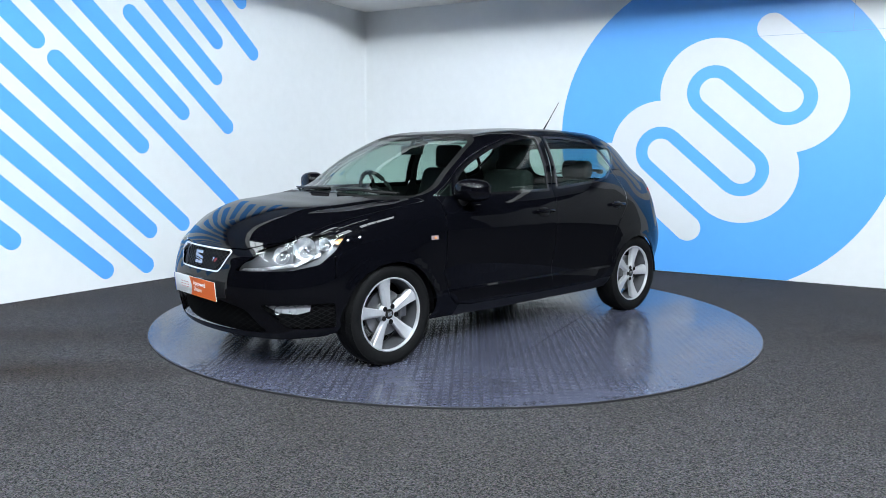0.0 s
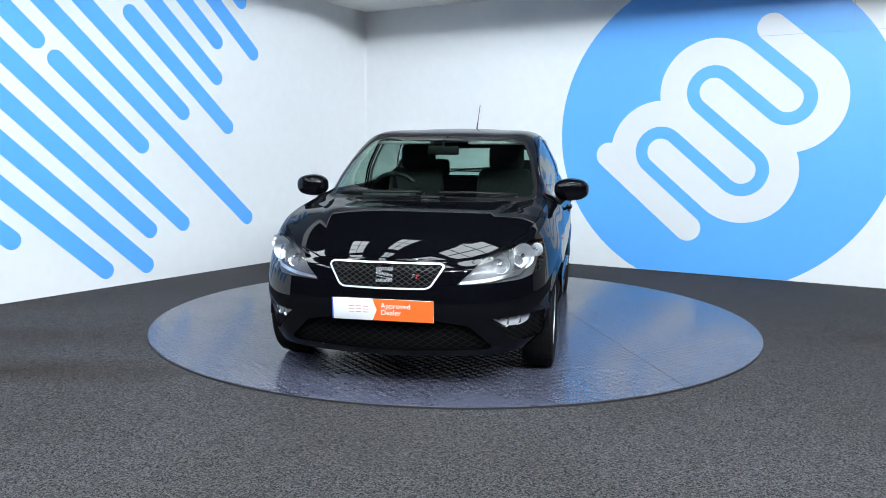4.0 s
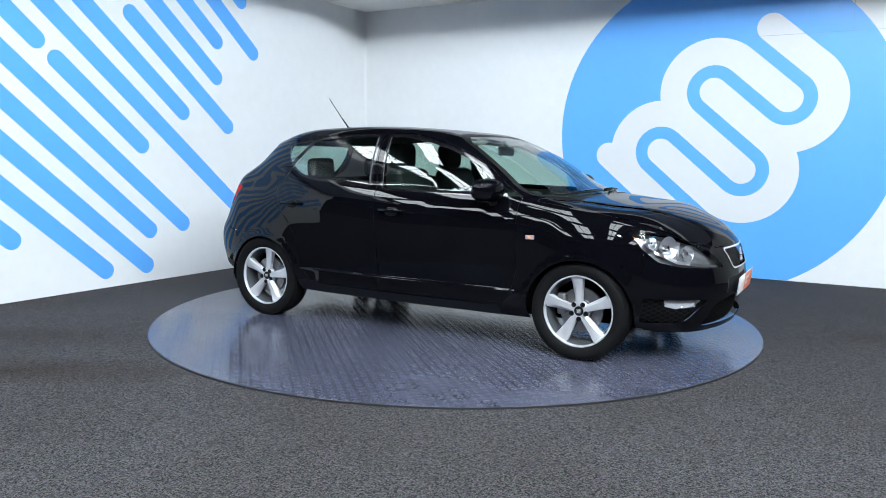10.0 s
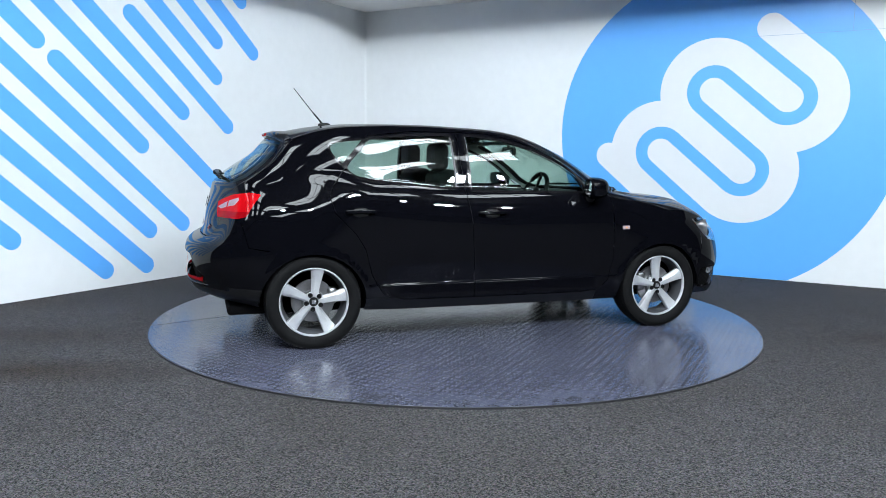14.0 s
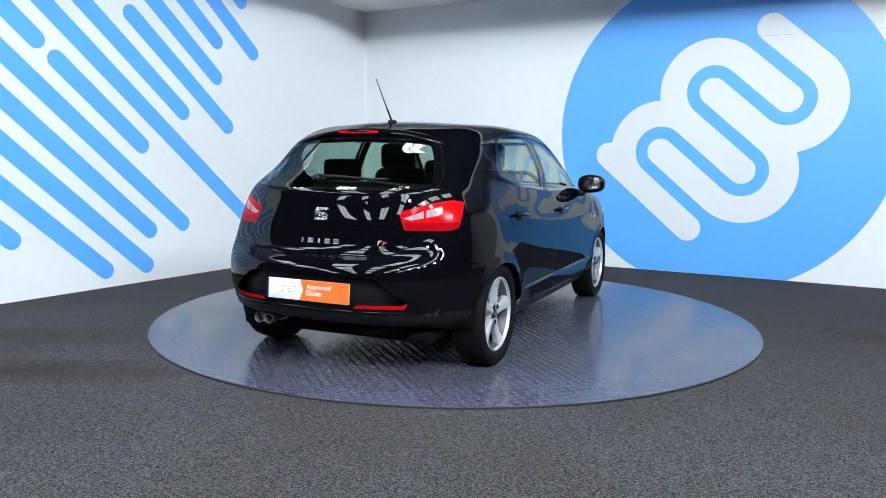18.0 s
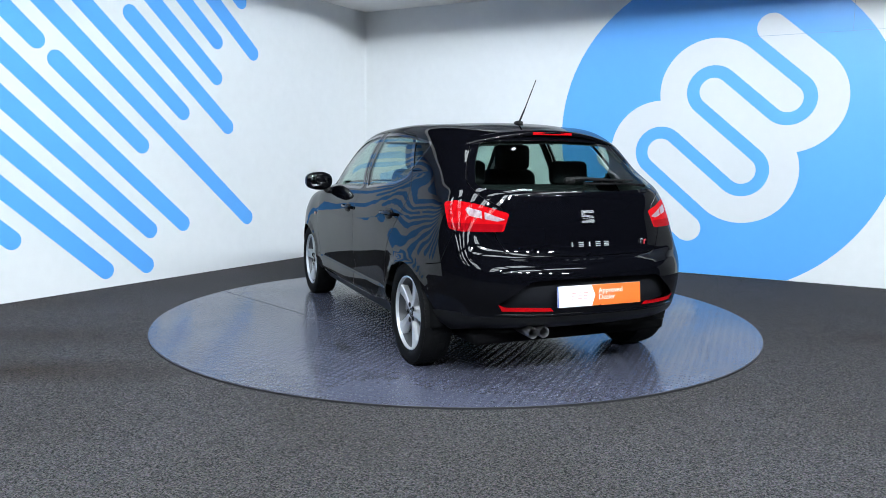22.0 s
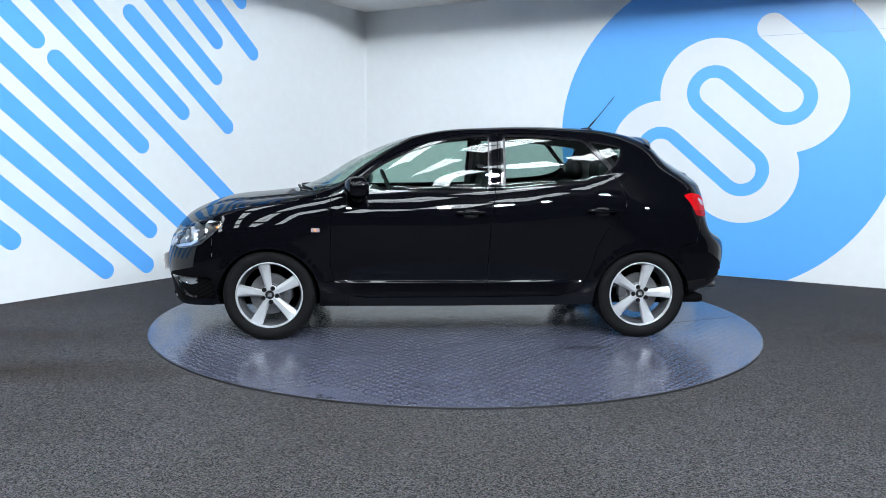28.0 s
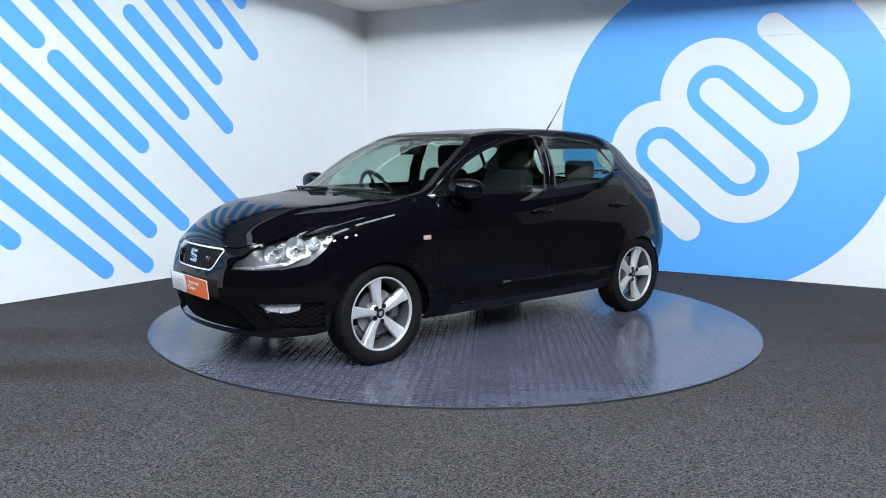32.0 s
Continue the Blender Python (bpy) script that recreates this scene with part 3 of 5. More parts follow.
def hermite(P, k):
    """Smooth curve through the rows of P (first and last row are phantoms): k[i] steps from row i+1 to i+2."""
    P = np.asarray(P, float)
    out = []
    for i in range(1, len(P) - 2):
        p0, p1, p2, p3 = P[i - 1], P[i], P[i + 1], P[i + 2]
        d0 = np.maximum(np.linalg.norm(p1 - p0, axis=-1, keepdims=True), 1e-6)
        d1 = np.maximum(np.linalg.norm(p2 - p1, axis=-1, keepdims=True), 1e-6)
        d2 = np.maximum(np.linalg.norm(p3 - p2, axis=-1, keepdims=True), 1e-6)
        m1 = ((p2 - p1) / d1 * d0 + (p1 - p0) / d0 * d1) / (d0 + d1) * d1
        m2 = ((p3 - p2) / d2 * d1 + (p2 - p1) / d1 * d2) / (d1 + d2) * d1
        for s in range(k[i - 1]):
            t = s / k[i - 1]
            out.append((2 * t ** 3 - 3 * t ** 2 + 1) * p1 + (t ** 3 - 2 * t ** 2 + t) * m1 + (3 * t ** 2 - 2 * t ** 3) * p2 + (t ** 3 - t ** 2) * m2)
    out.append(P[-2])
    return np.array(out)


SIDE_X = (1.45, 1.2345, 0.97, 0.80, 0.45, 0.15, -0.30, -0.75, -1.10, -1.30, -1.45, -1.58)
KX = (1.45, 1.2345, 0.80, 0.0, -0.75, -1.2345, -1.45, -1.58)


def ring(front, side, rear):
    """One line round half the car: nose to corner, along the flank, rear corner to tail."""
    ys, zs = [s[0] for s in side], [s[1] for s in side]
    mid = [(x, float(np.interp(-x, [-k for k in KX], ys)), float(np.interp(-x, [-k for k in KX], zs))) for x in SIDE_X]
    return list(front) + mid + list(rear)


RINGS = [
    ring([(1.985, 0, .200), (1.97, .20, .200), (1.92, .40, .200), (1.815, .595, .202), (1.62, .70, .21)],
         [(.71, .21), (.74, .21), (.76, .215), (.765, .215), (.76, .22), (.74, .23), (.70, .25), (.66, .262)],
         [(-1.69, .62, .285), (-1.81, .48, .30), (-1.865, .33, .305), (-1.885, .16, .305), (-1.89, 0, .305)]),
    ring([(2.002, 0, .232), (1.988, .20, .232), (1.94, .40, .233), (1.838, .60, .238), (1.645, .727, .25)],
         [(.775, .265), (.79, .27), (.80, .275), (.80, .275), (.80, .285), (.80, .30), (.78, .315), (.745, .325)],
         [(-1.73, .67, .33), (-1.87, .50, .34), (-1.935, .34, .345), (-1.955, .17, .345), (-1.96, 0, .345)]),
    ring([(2.018, 0, .345), (2.005, .20, .345), (1.96, .40, .345), (1.86, .60, .35), (1.67, .745, .355)],
         [(.803, .36), (.825, .365), (.84, .37), (.842, .37), (.84, .375), (.825, .385), (.80, .39), (.768, .40)],
         [(-1.745, .69, .41), (-1.89, .525, .415), (-1.96, .35, .418), (-1.983, .175, .418), (-1.988, 0, .418)]),
    ring([(2.032, 0, .44), (2.02, .20, .44), (1.98, .40, .44), (1.88, .60, .44), (1.69, .755, .44)],
         [(.812, .45), (.832, .46), (.836, .46), (.838, .46), (.838, .47), (.833, .48), (.812, .48), (.783, .485)],
         [(-1.75, .705, .49), (-1.90, .54, .49), (-1.97, .36, .49), (-1.995, .18, .49), (-2.00, 0, .49)]),
    ring([(2.018, 0, .565), (2.005, .20, .565), (1.965, .395, .565), (1.87, .59, .57), (1.68, .75, .59)],
         [(.812, .615), (.840, .63), (.845, .63), (.846, .63), (.844, .64), (.836, .65), (.812, .645), (.782, .64)],
         [(-1.742, .705, .64), (-1.882, .54, .636), (-1.947, .36, .632), (-1.972, .18, .628), (-1.977, 0, .628)]),
    ring([(2.01, 0, .60), (1.995, .20, .60), (1.955, .392, .60), (1.86, .585, .615), (1.672, .742, .645)],
         [(.806, .685), (.834, .705), (.842, .715), (.845, .72), (.842, .735), (.828, .75), (.80, .75), (.768, .745)],
         [(-1.71, .695, .73), (-1.812, .53, .695), (-1.868, .355, .684), (-1.888, .175, .68), (-1.892, 0, .68)]),
    ring([(2.0, 0, .64), (1.985, .20, .64), (1.943, .388, .64), (1.845, .575, .665), (1.665, .727, .70)],
         [(.788, .755), (.812, .785), (.830, .81), (.837, .82), (.832, .845), (.805, .865), (.77, .87), (.738, .868)],
         [(-1.668, .675, .862), (-1.772, .52, .84), (-1.83, .35, .83), (-1.85, .17, .825), (-1.854, 0, .825)]),
    ring([(1.972, 0, .70), (1.95, .20, .698), (1.90, .38, .695), (1.795, .555, .725), (1.63, .70, .785)],
         [(.742, .838), (.757, .882), (.774, .938), (.787, .968), (.77, 1.012), (.718, 1.043), (.675, 1.042), (.635, 1.037)],
         [(-1.655, .575, 1.03), (-1.732, .45, 1.026), (-1.775, .30, 1.024), (-1.794, .15, 1.022), (-1.80, 0, 1.022)]),
]
# rows over the top at each flank station: between edge and pillar, pillar or rail, half way in, middle
TOP = [
    [(1.53, .62, .862), (1.60, .46, .873), (1.655, .24, .880), (1.675, 0, .882)],
    [(1.27, .65, .904), (1.31, .49, .914), (1.34, .25, .921), (1.345, 0, .923)],
    [(.985, .71, .937), (1.02, .60, .948), (1.10, .31, .957), (1.12, 0, .958)],
    [(.80, .725, .962), (.835, .655, .992), (.985, .33, 1.0), (1.015, 0, 1.002)],
    [(.47, .722, 1.07), (.50, .637, 1.185), (.665, .325, 1.19), (.70, 0, 1.187)],
    [(.16, .715, 1.165), (.19, .607, 1.322), (.33, .31, 1.327), (.36, 0, 1.328)],
    [(-.30, .713, 1.19), (-.30, .598, 1.368), (-.29, .30, 1.408), (-.285, 0, 1.416)],
    [(-.75, .697, 1.20), (-.75, .588, 1.366), (-.75, .30, 1.413), (-.75, 0, 1.425)],
    [(-1.10, .668, 1.20), (-1.10, .567, 1.338), (-1.10, .29, 1.392), (-1.10, 0, 1.405)],
    [(-1.275, .632, 1.185), (-1.245, .545, 1.302), (-1.265, .28, 1.362), (-1.275, 0, 1.376)],
    [(-1.40, .60, 1.155), (-1.35, .525, 1.262), (-1.395, .27, 1.325), (-1.415, 0, 1.338)],
    [(-1.505, .57, 1.115), (-1.475, .505, 1.165), (-1.54, .27, 1.19), (-1.56, 0, 1.195)],
]
NF, NS = 5, len(SIDE_X)
# one more line close under the rear window, which keeps the tailgate's upper edge crisp
LINES = [np.array(RINGS[5]), np.array(RINGS[6]), np.array(RINGS[7])]
OVER = LINES[2].copy()
OVER[NF:NF + NS] = [t[0] for t in TOP]
UNDER = hermite(np.array(LINES + [OVER]), [5])[4]
UNDER[:NF] = LINES[1][:NF] * .2 + LINES[2][:NF] * .8
UNDER[NF + NS:] = [(-1.662, .60, .997), (-1.745, .468, .99), (-1.787, .31, .988), (-1.806, .155, .986), (-1.812, 0, .986)]
RINGS.insert(7, [tuple(p) for p in UNDER])
# and one close under the tailgate's foot, where the bumper's shelf begins
SHELF = hermite(np.array([RINGS[3], RINGS[4], RINGS[5], RINGS[6]]), [5])[4]
SHELF[NF + NS:] = [(-1.716, .697, .712), (-1.826, .532, .683), (-1.884, .356, .674), (-1.905, .176, .670), (-1.909, 0, .670)]
RINGS.insert(5, [tuple(p) for p in SHELF])
K_FRONT, K_RING = [8] * 4, [4, 4, 4, 5, 4, 2, 4, 5, 3]
K_SIDE = [max(3, round(abs(a - b) / 0.026)) for a, b in zip((1.63,) + SIDE_X, SIDE_X + (-1.655,))]
K_U = K_FRONT + K_SIDE + K_FRONT
K_COL = [8] * 4


def skin():
    """Vertices, unit normals and quads of the left half."""
    R = np.array(RINGS)                                   # 7 x 22 x 3
    flip = np.array([1, -1, 1])
    top = np.array(TOP)                                   # 12 x 4 x 3
    # lower net, with phantom rows under the sill and over the edge
    above = np.empty_like(R[0])
    above[:NF] = [top[0][3], top[0][2], top[0][1], top[0][0], top[0][0]]
    above[NF:NF + NS] = top[:, 0]
    above[NF + NS:] = [top[-1][0], top[-1][0], top[-1][1], top[-1][2], top[-1][3]]
    net = np.concatenate([(2 * R[0] - R[1])[None], R, above[None]])
    low = hermite(net, K_RING)
    low = np.swapaxes(low, 0, 1)                          # along u first
    low = np.concatenate([(low[1] * flip)[None], low, (low[-2] * flip)[None]])
    low = hermite(low, K_U)                               # nu x nv x 3
    # upper net: rows along the car, columns from edge to middle
    edge = R[-1]
    rows = [edge[NF - 1::-1]] + [np.vstack([edge[NF + i][None], top[i]]) for i in range(NS)] + [edge[NF + NS:]]
    rows = np.array(rows)                                 # 14 x 5 x 3
    r5 = R[-2]
    before, after = r5[NF - 1::-1], r5[NF + NS:]
    up = np.concatenate([before[None], rows, after[None]])
    up = hermite(up, K_SIDE)
    up = np.swapaxes(up, 0, 1)
    sidephan = 2 * up[0] - up[1]
    up = np.concatenate([sidephan[None], up, (up[-2] * flip)[None]])
    up = hermite(up, K_COL)                               # columns x s
    up = np.swapaxes(up, 0, 1)                            # s x columns
    # share the edge
    nf = sum(K_FRONT)
    e = low[:, -1]
    up[:, 0] = e[nf:nf + up.shape[0]]
    up[0, :] = e[:nf + 1][::-1]
    up[-1, :] = e[len(e) - nf - 1:]
    nu, nv = low.shape[:2]
    verts = low.reshape(-1, 3).tolist()
    idl = np.arange(nu * nv).reshape(nu, nv)
    idu = -np.ones(up.shape[:2], int)
    idu[:, 0] = idl[nf:nf + up.shape[0], -1]
    idu[0, :] = idl[:nf + 1, -1][::-1]
    idu[-1, :] = idl[len(e) - nf - 1:, -1]
    for i in range(up.shape[0]):
        for j in range(up.shape[1]):
            if idu[i, j] < 0:
                idu[i, j] = len(verts)
                verts.append(up[i, j].tolist())
    V = np.array(verts)
    quads = []
    for ids in (idl, idu):
        a, b = ids.shape
        for i in range(a - 1):
            for j in range(b - 1):
                quads.append((ids[i, j], ids[i + 1, j], ids[i + 1, j + 1], ids[i, j + 1]))
    Q = np.array(quads)
    # the first patch must face outwards like the second
    n_low = (nu - 1) * (nv - 1)
    def facing(q):
        p = V[q]
        return np.cross(p[:, 2] - p[:, 0], p[:, 3] - p[:, 1])
    cen = np.array([0, 0, 0.7])
    for sl in (slice(0, n_low), slice(n_low, None)):
        f = facing(Q[sl])
        if (f * (V[Q[sl]].mean(1) - cen)).sum() < 0:
            Q[sl] = Q[sl][:, ::-1]
    # fair the surface
    mid = np.abs(V[:, 1]) < 1e-6
    fixed = np.zeros(len(V), bool)
    fixed[idl[:, 0]] = True
    pairs = np.vstack([Q[:, [0, 1]], Q[:, [1, 2]], Q[:, [2, 3]], Q[:, [3, 0]]])
    a, b = np.concatenate([pairs[:, 0], pairs[:, 1]]), np.concatenate([pairs[:, 1], pairs[:, 0]])
    cnt = np.zeros(len(V))
    np.add.at(cnt, a, 1)
    for it in range(14):
        for lam in (0.5, -0.505):
            s = np.zeros_like(V)
            np.add.at(s, a, V[b])
            d = s / cnt[:, None] - V
            d[mid, 1] = 0
            d[fixed] = 0
            V = V + lam * d
    N = np.zeros_like(V)
    f = facing(Q)
    for c in range(4):
        np.add.at(N, Q[:, c], f)
    N[mid, 1] = 0
    N /= np.maximum(np.linalg.norm(N, axis=1, keepdims=True), 1e-9)
    return V, N, Q


SKIN_V, SKIN_N, SKIN_Q = skin()
SKIN = [np.hstack([SKIN_V[q], SKIN_N[q]]) for q in SKIN_Q]        # each face: rows of place and normal


# ---- cutting the skin along drawn outlines
def clip_line(poly, px, a, b):
    """Splits a face by the line a-b drawn in the plane px (2 x 3): (kept on its left, the rest)."""
    q = poly[:, :3] @ px.T
    d = (b[0] - a[0]) * (q[:, 1] - a[1]) - (b[1] - a[1]) * (q[:, 0] - a[0])
    if (d >= -1e-9).all():
        return poly, None
    if (d <= 1e-9).all():
        return None, poly
    ins, out = [], []
    n = len(poly)
    for i in range(n):
        j = (i + 1) % n
        if d[i] >= 0:
            ins.append(poly[i])
        if d[i] <= 0:
            out.append(poly[i])
        if d[i] * d[j] < 0:
            t = d[i] / (d[i] - d[j])
            w = poly[i] * (1 - t) + poly[j] * t
            ins.append(w)
            out.append(w)
    return (np.array(ins) if len(ins) > 2 else None), (np.array(out) if len(out) > 2 else None)


def plane(ux, uy, uz=0.0):
    return np.array([[ux, uy, uz], [0, 0, 1.0]])


SIDE, FRONT, TOPVIEW = plane(1, 0), plane(0, 1), np.array([[1.0, 0, 0], [0, 1, 0]])


def triangles(outline):
    from mathutils.geometry import tessellate_polygon
    pts = [Vector((p[0], p[1], 0)) for p in outline]
    tris = []
    for t in tessellate_polygon([pts]):
        a, b, c = (outline[i] for i in t)
        s = (b[0] - a[0]) * (c[1] - a[1]) - (b[1] - a[1]) * (c[0] - a[0])
        if abs(s) > 1e-9:
            tris.append((a, b, c) if s > 0 else (a, c, b))
    return tris


def out_of_box(faces, px, lo, hi):
    """For each face, whether it lies clear of the box lo-hi in the drawing plane."""
    starts = np.concatenate([[0], np.cumsum([len(f) for f in faces])[:-1]])
    q = np.concatenate(faces)[:, :3] @ px.T
    return ((np.maximum.reduceat(q, starts) < lo) | (np.minimum.reduceat(q, starts) > hi)).any(1)


def cut_out(faces, px, outline, where):
    """(faces inside the outline, faces outside), only touching those for which where(middle, normal) holds."""
    o = np.array([[p[0], p[1]] for p in outline])
    lo, hi = o.min(0), o.max(0)
    inside, outside, work = [], [], []
    if not faces:
        return inside, outside
    far = out_of_box(faces, px, lo, hi)
    for f, away in zip(faces, far):
        if away or not where(f[:, :3].sum(0) / len(f), f[:, 3:].sum(0) / len(f)):
            outside.append(f)
        else:
            work.append(f)
    for tri in triangles(outline):
        t = np.array([[p[0], p[1]] for p in tri])
        tlo, thi = t.min(0), t.max(0)
        rest = []
        if not work:
            break
        far = out_of_box(work, px, tlo, thi)
        for f, away in zip(work, far):
            if away:
                rest.append(f)
                continue
            cur = f
            for k in range(3):
                cur, o_ = clip_line(cur, px, tri[k], tri[(k + 1) % 3])
                if o_ is not None:
                    rest.append(o_)
                if cur is None:
                    break
            if cur is not None:
                inside.append(cur)
        work = rest
    return inside, outside + work



# ---- pressed lines of the flank: sill facet, waist crease, shoulder under the windows, arch lips
ELEV_Z = (.20, .298, .310, .380, .385, .393, .399, .50, .60, .69, .756, .764, .84, .90, .95, .985)
ELEV_A = (-36, -36, 4, 4, 44, 44, -7, -6.5, -5, -3, -1.5, 8, 14, 22, 30, 42)
GRID_Z = np.arange(.20, 1.1201, .001)


def press_table():
    """How far the pressed flank stands out from the plain one, by height."""
    m = (np.abs(SKIN_V[:, 0] - .2) < .03) & (SKIN_V[:, 1] > .6)
    z, y = SKIN_V[m][:, 2], SKIN_V[m][:, 1]
    o = np.argsort(z)
    plain = np.polyval(np.polyfit(z[o] - .65, y[o], 9), GRID_Z - .65)
    slope = -np.tan(np.radians(np.interp(GRID_Z, ELEV_Z, ELEV_A)))
    y_t = np.concatenate([[0], np.cumsum((slope[1:] + slope[:-1]) / 2 * .001)])
    k = int(round((.65 - .20) / .001))
    out = y_t - y_t[k] + plain[k] - plain
    top = int(round((.985 - .20) / .001))
    fade = np.clip((GRID_Z - .985) / .115, 0, 1)
    out[top:] = out[top] * (1 - fade[top:] ** 2 * (3 - 2 * fade[top:]))
    return out


PRESS = press_table()


def belt(x):
    return np.interp(x, (-1.1, -.95, -.83, -.29, .66), (1.10, 1.075, 1.045, .997, .972)) - .985


def waist(x):
    """How far the waist crease has risen towards the tail."""
    return np.interp(x, (-1.3, -1.0, -.5, 0.0), (.115, .085, .035, 0))


def rise(x, z):
    """Upward shift of the pressed lines at (x, z)."""
    up = belt(x) * min(max((z - .80) / .12, 0), 1)
    k = min(max((z - .56) / .12, 0), 1) * min(max((1.02 - z) / .14, 0), 1)
    return up + (waist(x) - min(max(up, 0), waist(x))) * k


def press_weight(x, z):
    lower = np.interp(x, (-.92, -.72, .70, .90), (0, 1, 1, 0))
    upper = np.interp(x, (-1.25, -.95, .78, 1.12), (0, 1, 1, 0))
    return lower if z < .40 else upper if z > .66 else lower + (upper - lower) * (z - .40) / .26


def lip(x, z):
    """Flared edge round the wheel openings."""
    out = 0.0
    for cx, rx, rz in ((1.2345, .330, .318), (-1.2345, .326, .312)):
        if z > .25:
            k = min(max((1.17 - math.hypot((x - cx) / rx, (z - .287) / rz)) / .15, 0), 1)
            out += .009 * k * k * (3 - 2 * k)
    return out


def stand(x, z, zs):
    """Height of the pressing at (x, z); zs tells on which side of a sharp line it is taken."""
    sh = rise(x, z)
    w = press_weight(x, z)
    own = w * min(max((1.0 - (z - sh)) / .012, 0), 1)
    return w * float(np.interp(z - sh, GRID_Z, PRESS)) + lip(x, z), own, math.tan(radians(float(np.interp(zs - sh, ELEV_Z, ELEV_A))))


def press(faces):
    side = lambda c, n: c[1] > .5
    done = []
    xs = [-1.15 + i * .1 for i in range(23)]
    cuts = [[(.95, hi_), (-.95, hi_), (-.95, lo_), (.95, lo_)] for lo_, hi_ in ((.304, .3825), (.3825, .389), (.389, .396))]
    cuts.append([(x, .76 + waist(x)) for x in xs] + [(1.15, .396), (-1.15, .396)])
    cuts.append([(x, .985 + belt(x)) for x in xs] + [(x, .955 + belt(x)) for x in xs[::-1]])
    cuts.append([(x, .955 + belt(x)) for x in xs] + [(x, .92 + belt(x)) for x in xs[::-1]])
    for c in cuts:
        got, faces = cut_out(faces, SIDE, c, side)
        done += got
    out = []
    for f in done + faces:
        c = f[:, :3].mean(0)
        if c[1] < .5 or not -1.62 < c[0] < 1.62 or c[2] > 1.12:
            out.append(f)
            continue
        f = f.copy()
        for r in f:
            x, y, z, nx, ny, nz = r
            if ny < .15:
                continue
            dz = c[2] - z
            zs = z + math.copysign(min(.006, abs(dz) * .5), dz)
            g, w, rise = stand(x, z, zs)
            nz = nz * (1 - w) + ny * rise * w
            xa, za, e = x, z, .01
            lx, lz = (lip(xa + e, za) - lip(xa - e, za)) / (2 * e), (lip(xa, za + e) - lip(xa, za - e)) / (2 * e)
            n = np.array([nx - ny * lx, ny, nz - ny * lz])
            n /= np.linalg.norm(n)
            r[1] += g
            r[3:] = n
        out.append(f)
    return out


SKIN = press(SKIN)


def crown(faces):
    """The raised middle of the bonnet, with a pressed line from each pillar's foot to the grille."""
    def up(x, y):
        k = min(max((float(np.interp(x, (.95, 1.40, 1.90), (.61, .53, .37))) - y) / .045, 0), 1)
        return .011 * k * k * (3 - 2 * k) * float(np.interp(x, (.90, 1.05, 1.50, 1.86), (0, 1, 1, 0)))
    out, e = [], .006
    for f in faces:
        c = f[:, :3].sum(0) / len(f)
        if .85 < c[0] < 1.95 and c[1] < .68 and c[2] > .66 and f[0, 5] > .3:
            f = f.copy()
            for r in f:
                x, y = r[0], r[1]
                gx, gy = (up(x + e, y) - up(x - e, y)) / (2 * e), (up(x, y + e) - up(x, y - e)) / (2 * e) if y > e else 0.0
                r[2] += up(x, y)
                n = np.array([r[3] - gx * r[5], r[4] - gy * r[5], r[5]])
                r[3:] = n / np.linalg.norm(n)
        out.append(f)
    return out


SKIN = crown(SKIN)


def soup_mesh(name, faces, both=False, mirror=False, lift=0.0):
    """One mesh from faces; mirrored to the right side, or on both sides."""
    verts, norms, out, index = [], [], [], {}
    for sgn in ((1, -1) if both else ((-1,) if mirror else (1,))):
        for f in faces:
            ids = []
            for r in f:
                p = (r[0] + r[3] * lift, sgn * (r[1] + r[4] * lift), r[2] + r[5] * lift)
                key = (round(p[0], 5), round(p[1], 5), round(p[2], 5), round(r[3] * 40), round(r[4] * 40), round(r[5] * 40))
                if key not in index:
                    index[key] = len(verts)
                    verts.append(p)
                    norms.append((r[3], sgn * r[4], r[5]))
                i = index[key]
                if not ids or ids[-1] != i:
                    ids.append(i)
            if len(ids) > 1 and ids[0] == ids[-1]:
                ids.pop()
            if len(set(ids)) == len(ids) and len(ids) > 2:
                out.append(ids if sgn > 0 else ids[::-1])
    shift = np.array(OFF)
    return mesh_of(name, [np.array(v) + shift for v in verts], out, norms)


def panel(name, faces, material, parent, label="", both=False, mirror=False, lift=0.0):
    return part(name, soup_mesh(name, faces, both, mirror, lift), material, parent, label)


def islands(faces, least=4):
    """Splits faces into pieces that hang together."""
    home = {}
    def root(k):
        while home[k] != k:
            k = home[k]
        return k
    keys = [[tuple(np.round(r[:3], 4)) for r in f] for f in faces]
    for ks in keys:
        for k in ks:
            home.setdefault(k, k)
        for k in ks[1:]:
            home[root(k)] = root(ks[0])
    out = {}
    for f, ks in zip(faces, keys):
        out.setdefault(root(ks[0]), []).append(f)
    return [p for p in out.values() if len(p) >= least]


def rounded(points, r=0.03, n=4):
    """An outline with its corners rounded by r."""
    out = []
    m = len(points)
    for i in range(m):
        p0, p1, p2 = Vector(points[i - 1][:2]), Vector(points[i][:2]), Vector(points[(i + 1) % m][:2])
        d0, d2 = (p0 - p1), (p2 - p1)
        k = min(r, d0.length * 0.45, d2.length * 0.45)
        a, b = p1 + d0.normalized() * k, p1 + d2.normalized() * k
        for s in range(n + 1):
            t = s / n
            q = a * (1 - t) ** 2 + p1 * 2 * t * (1 - t) + b * t ** 2
            out.append((q.x, q.y))
    return out


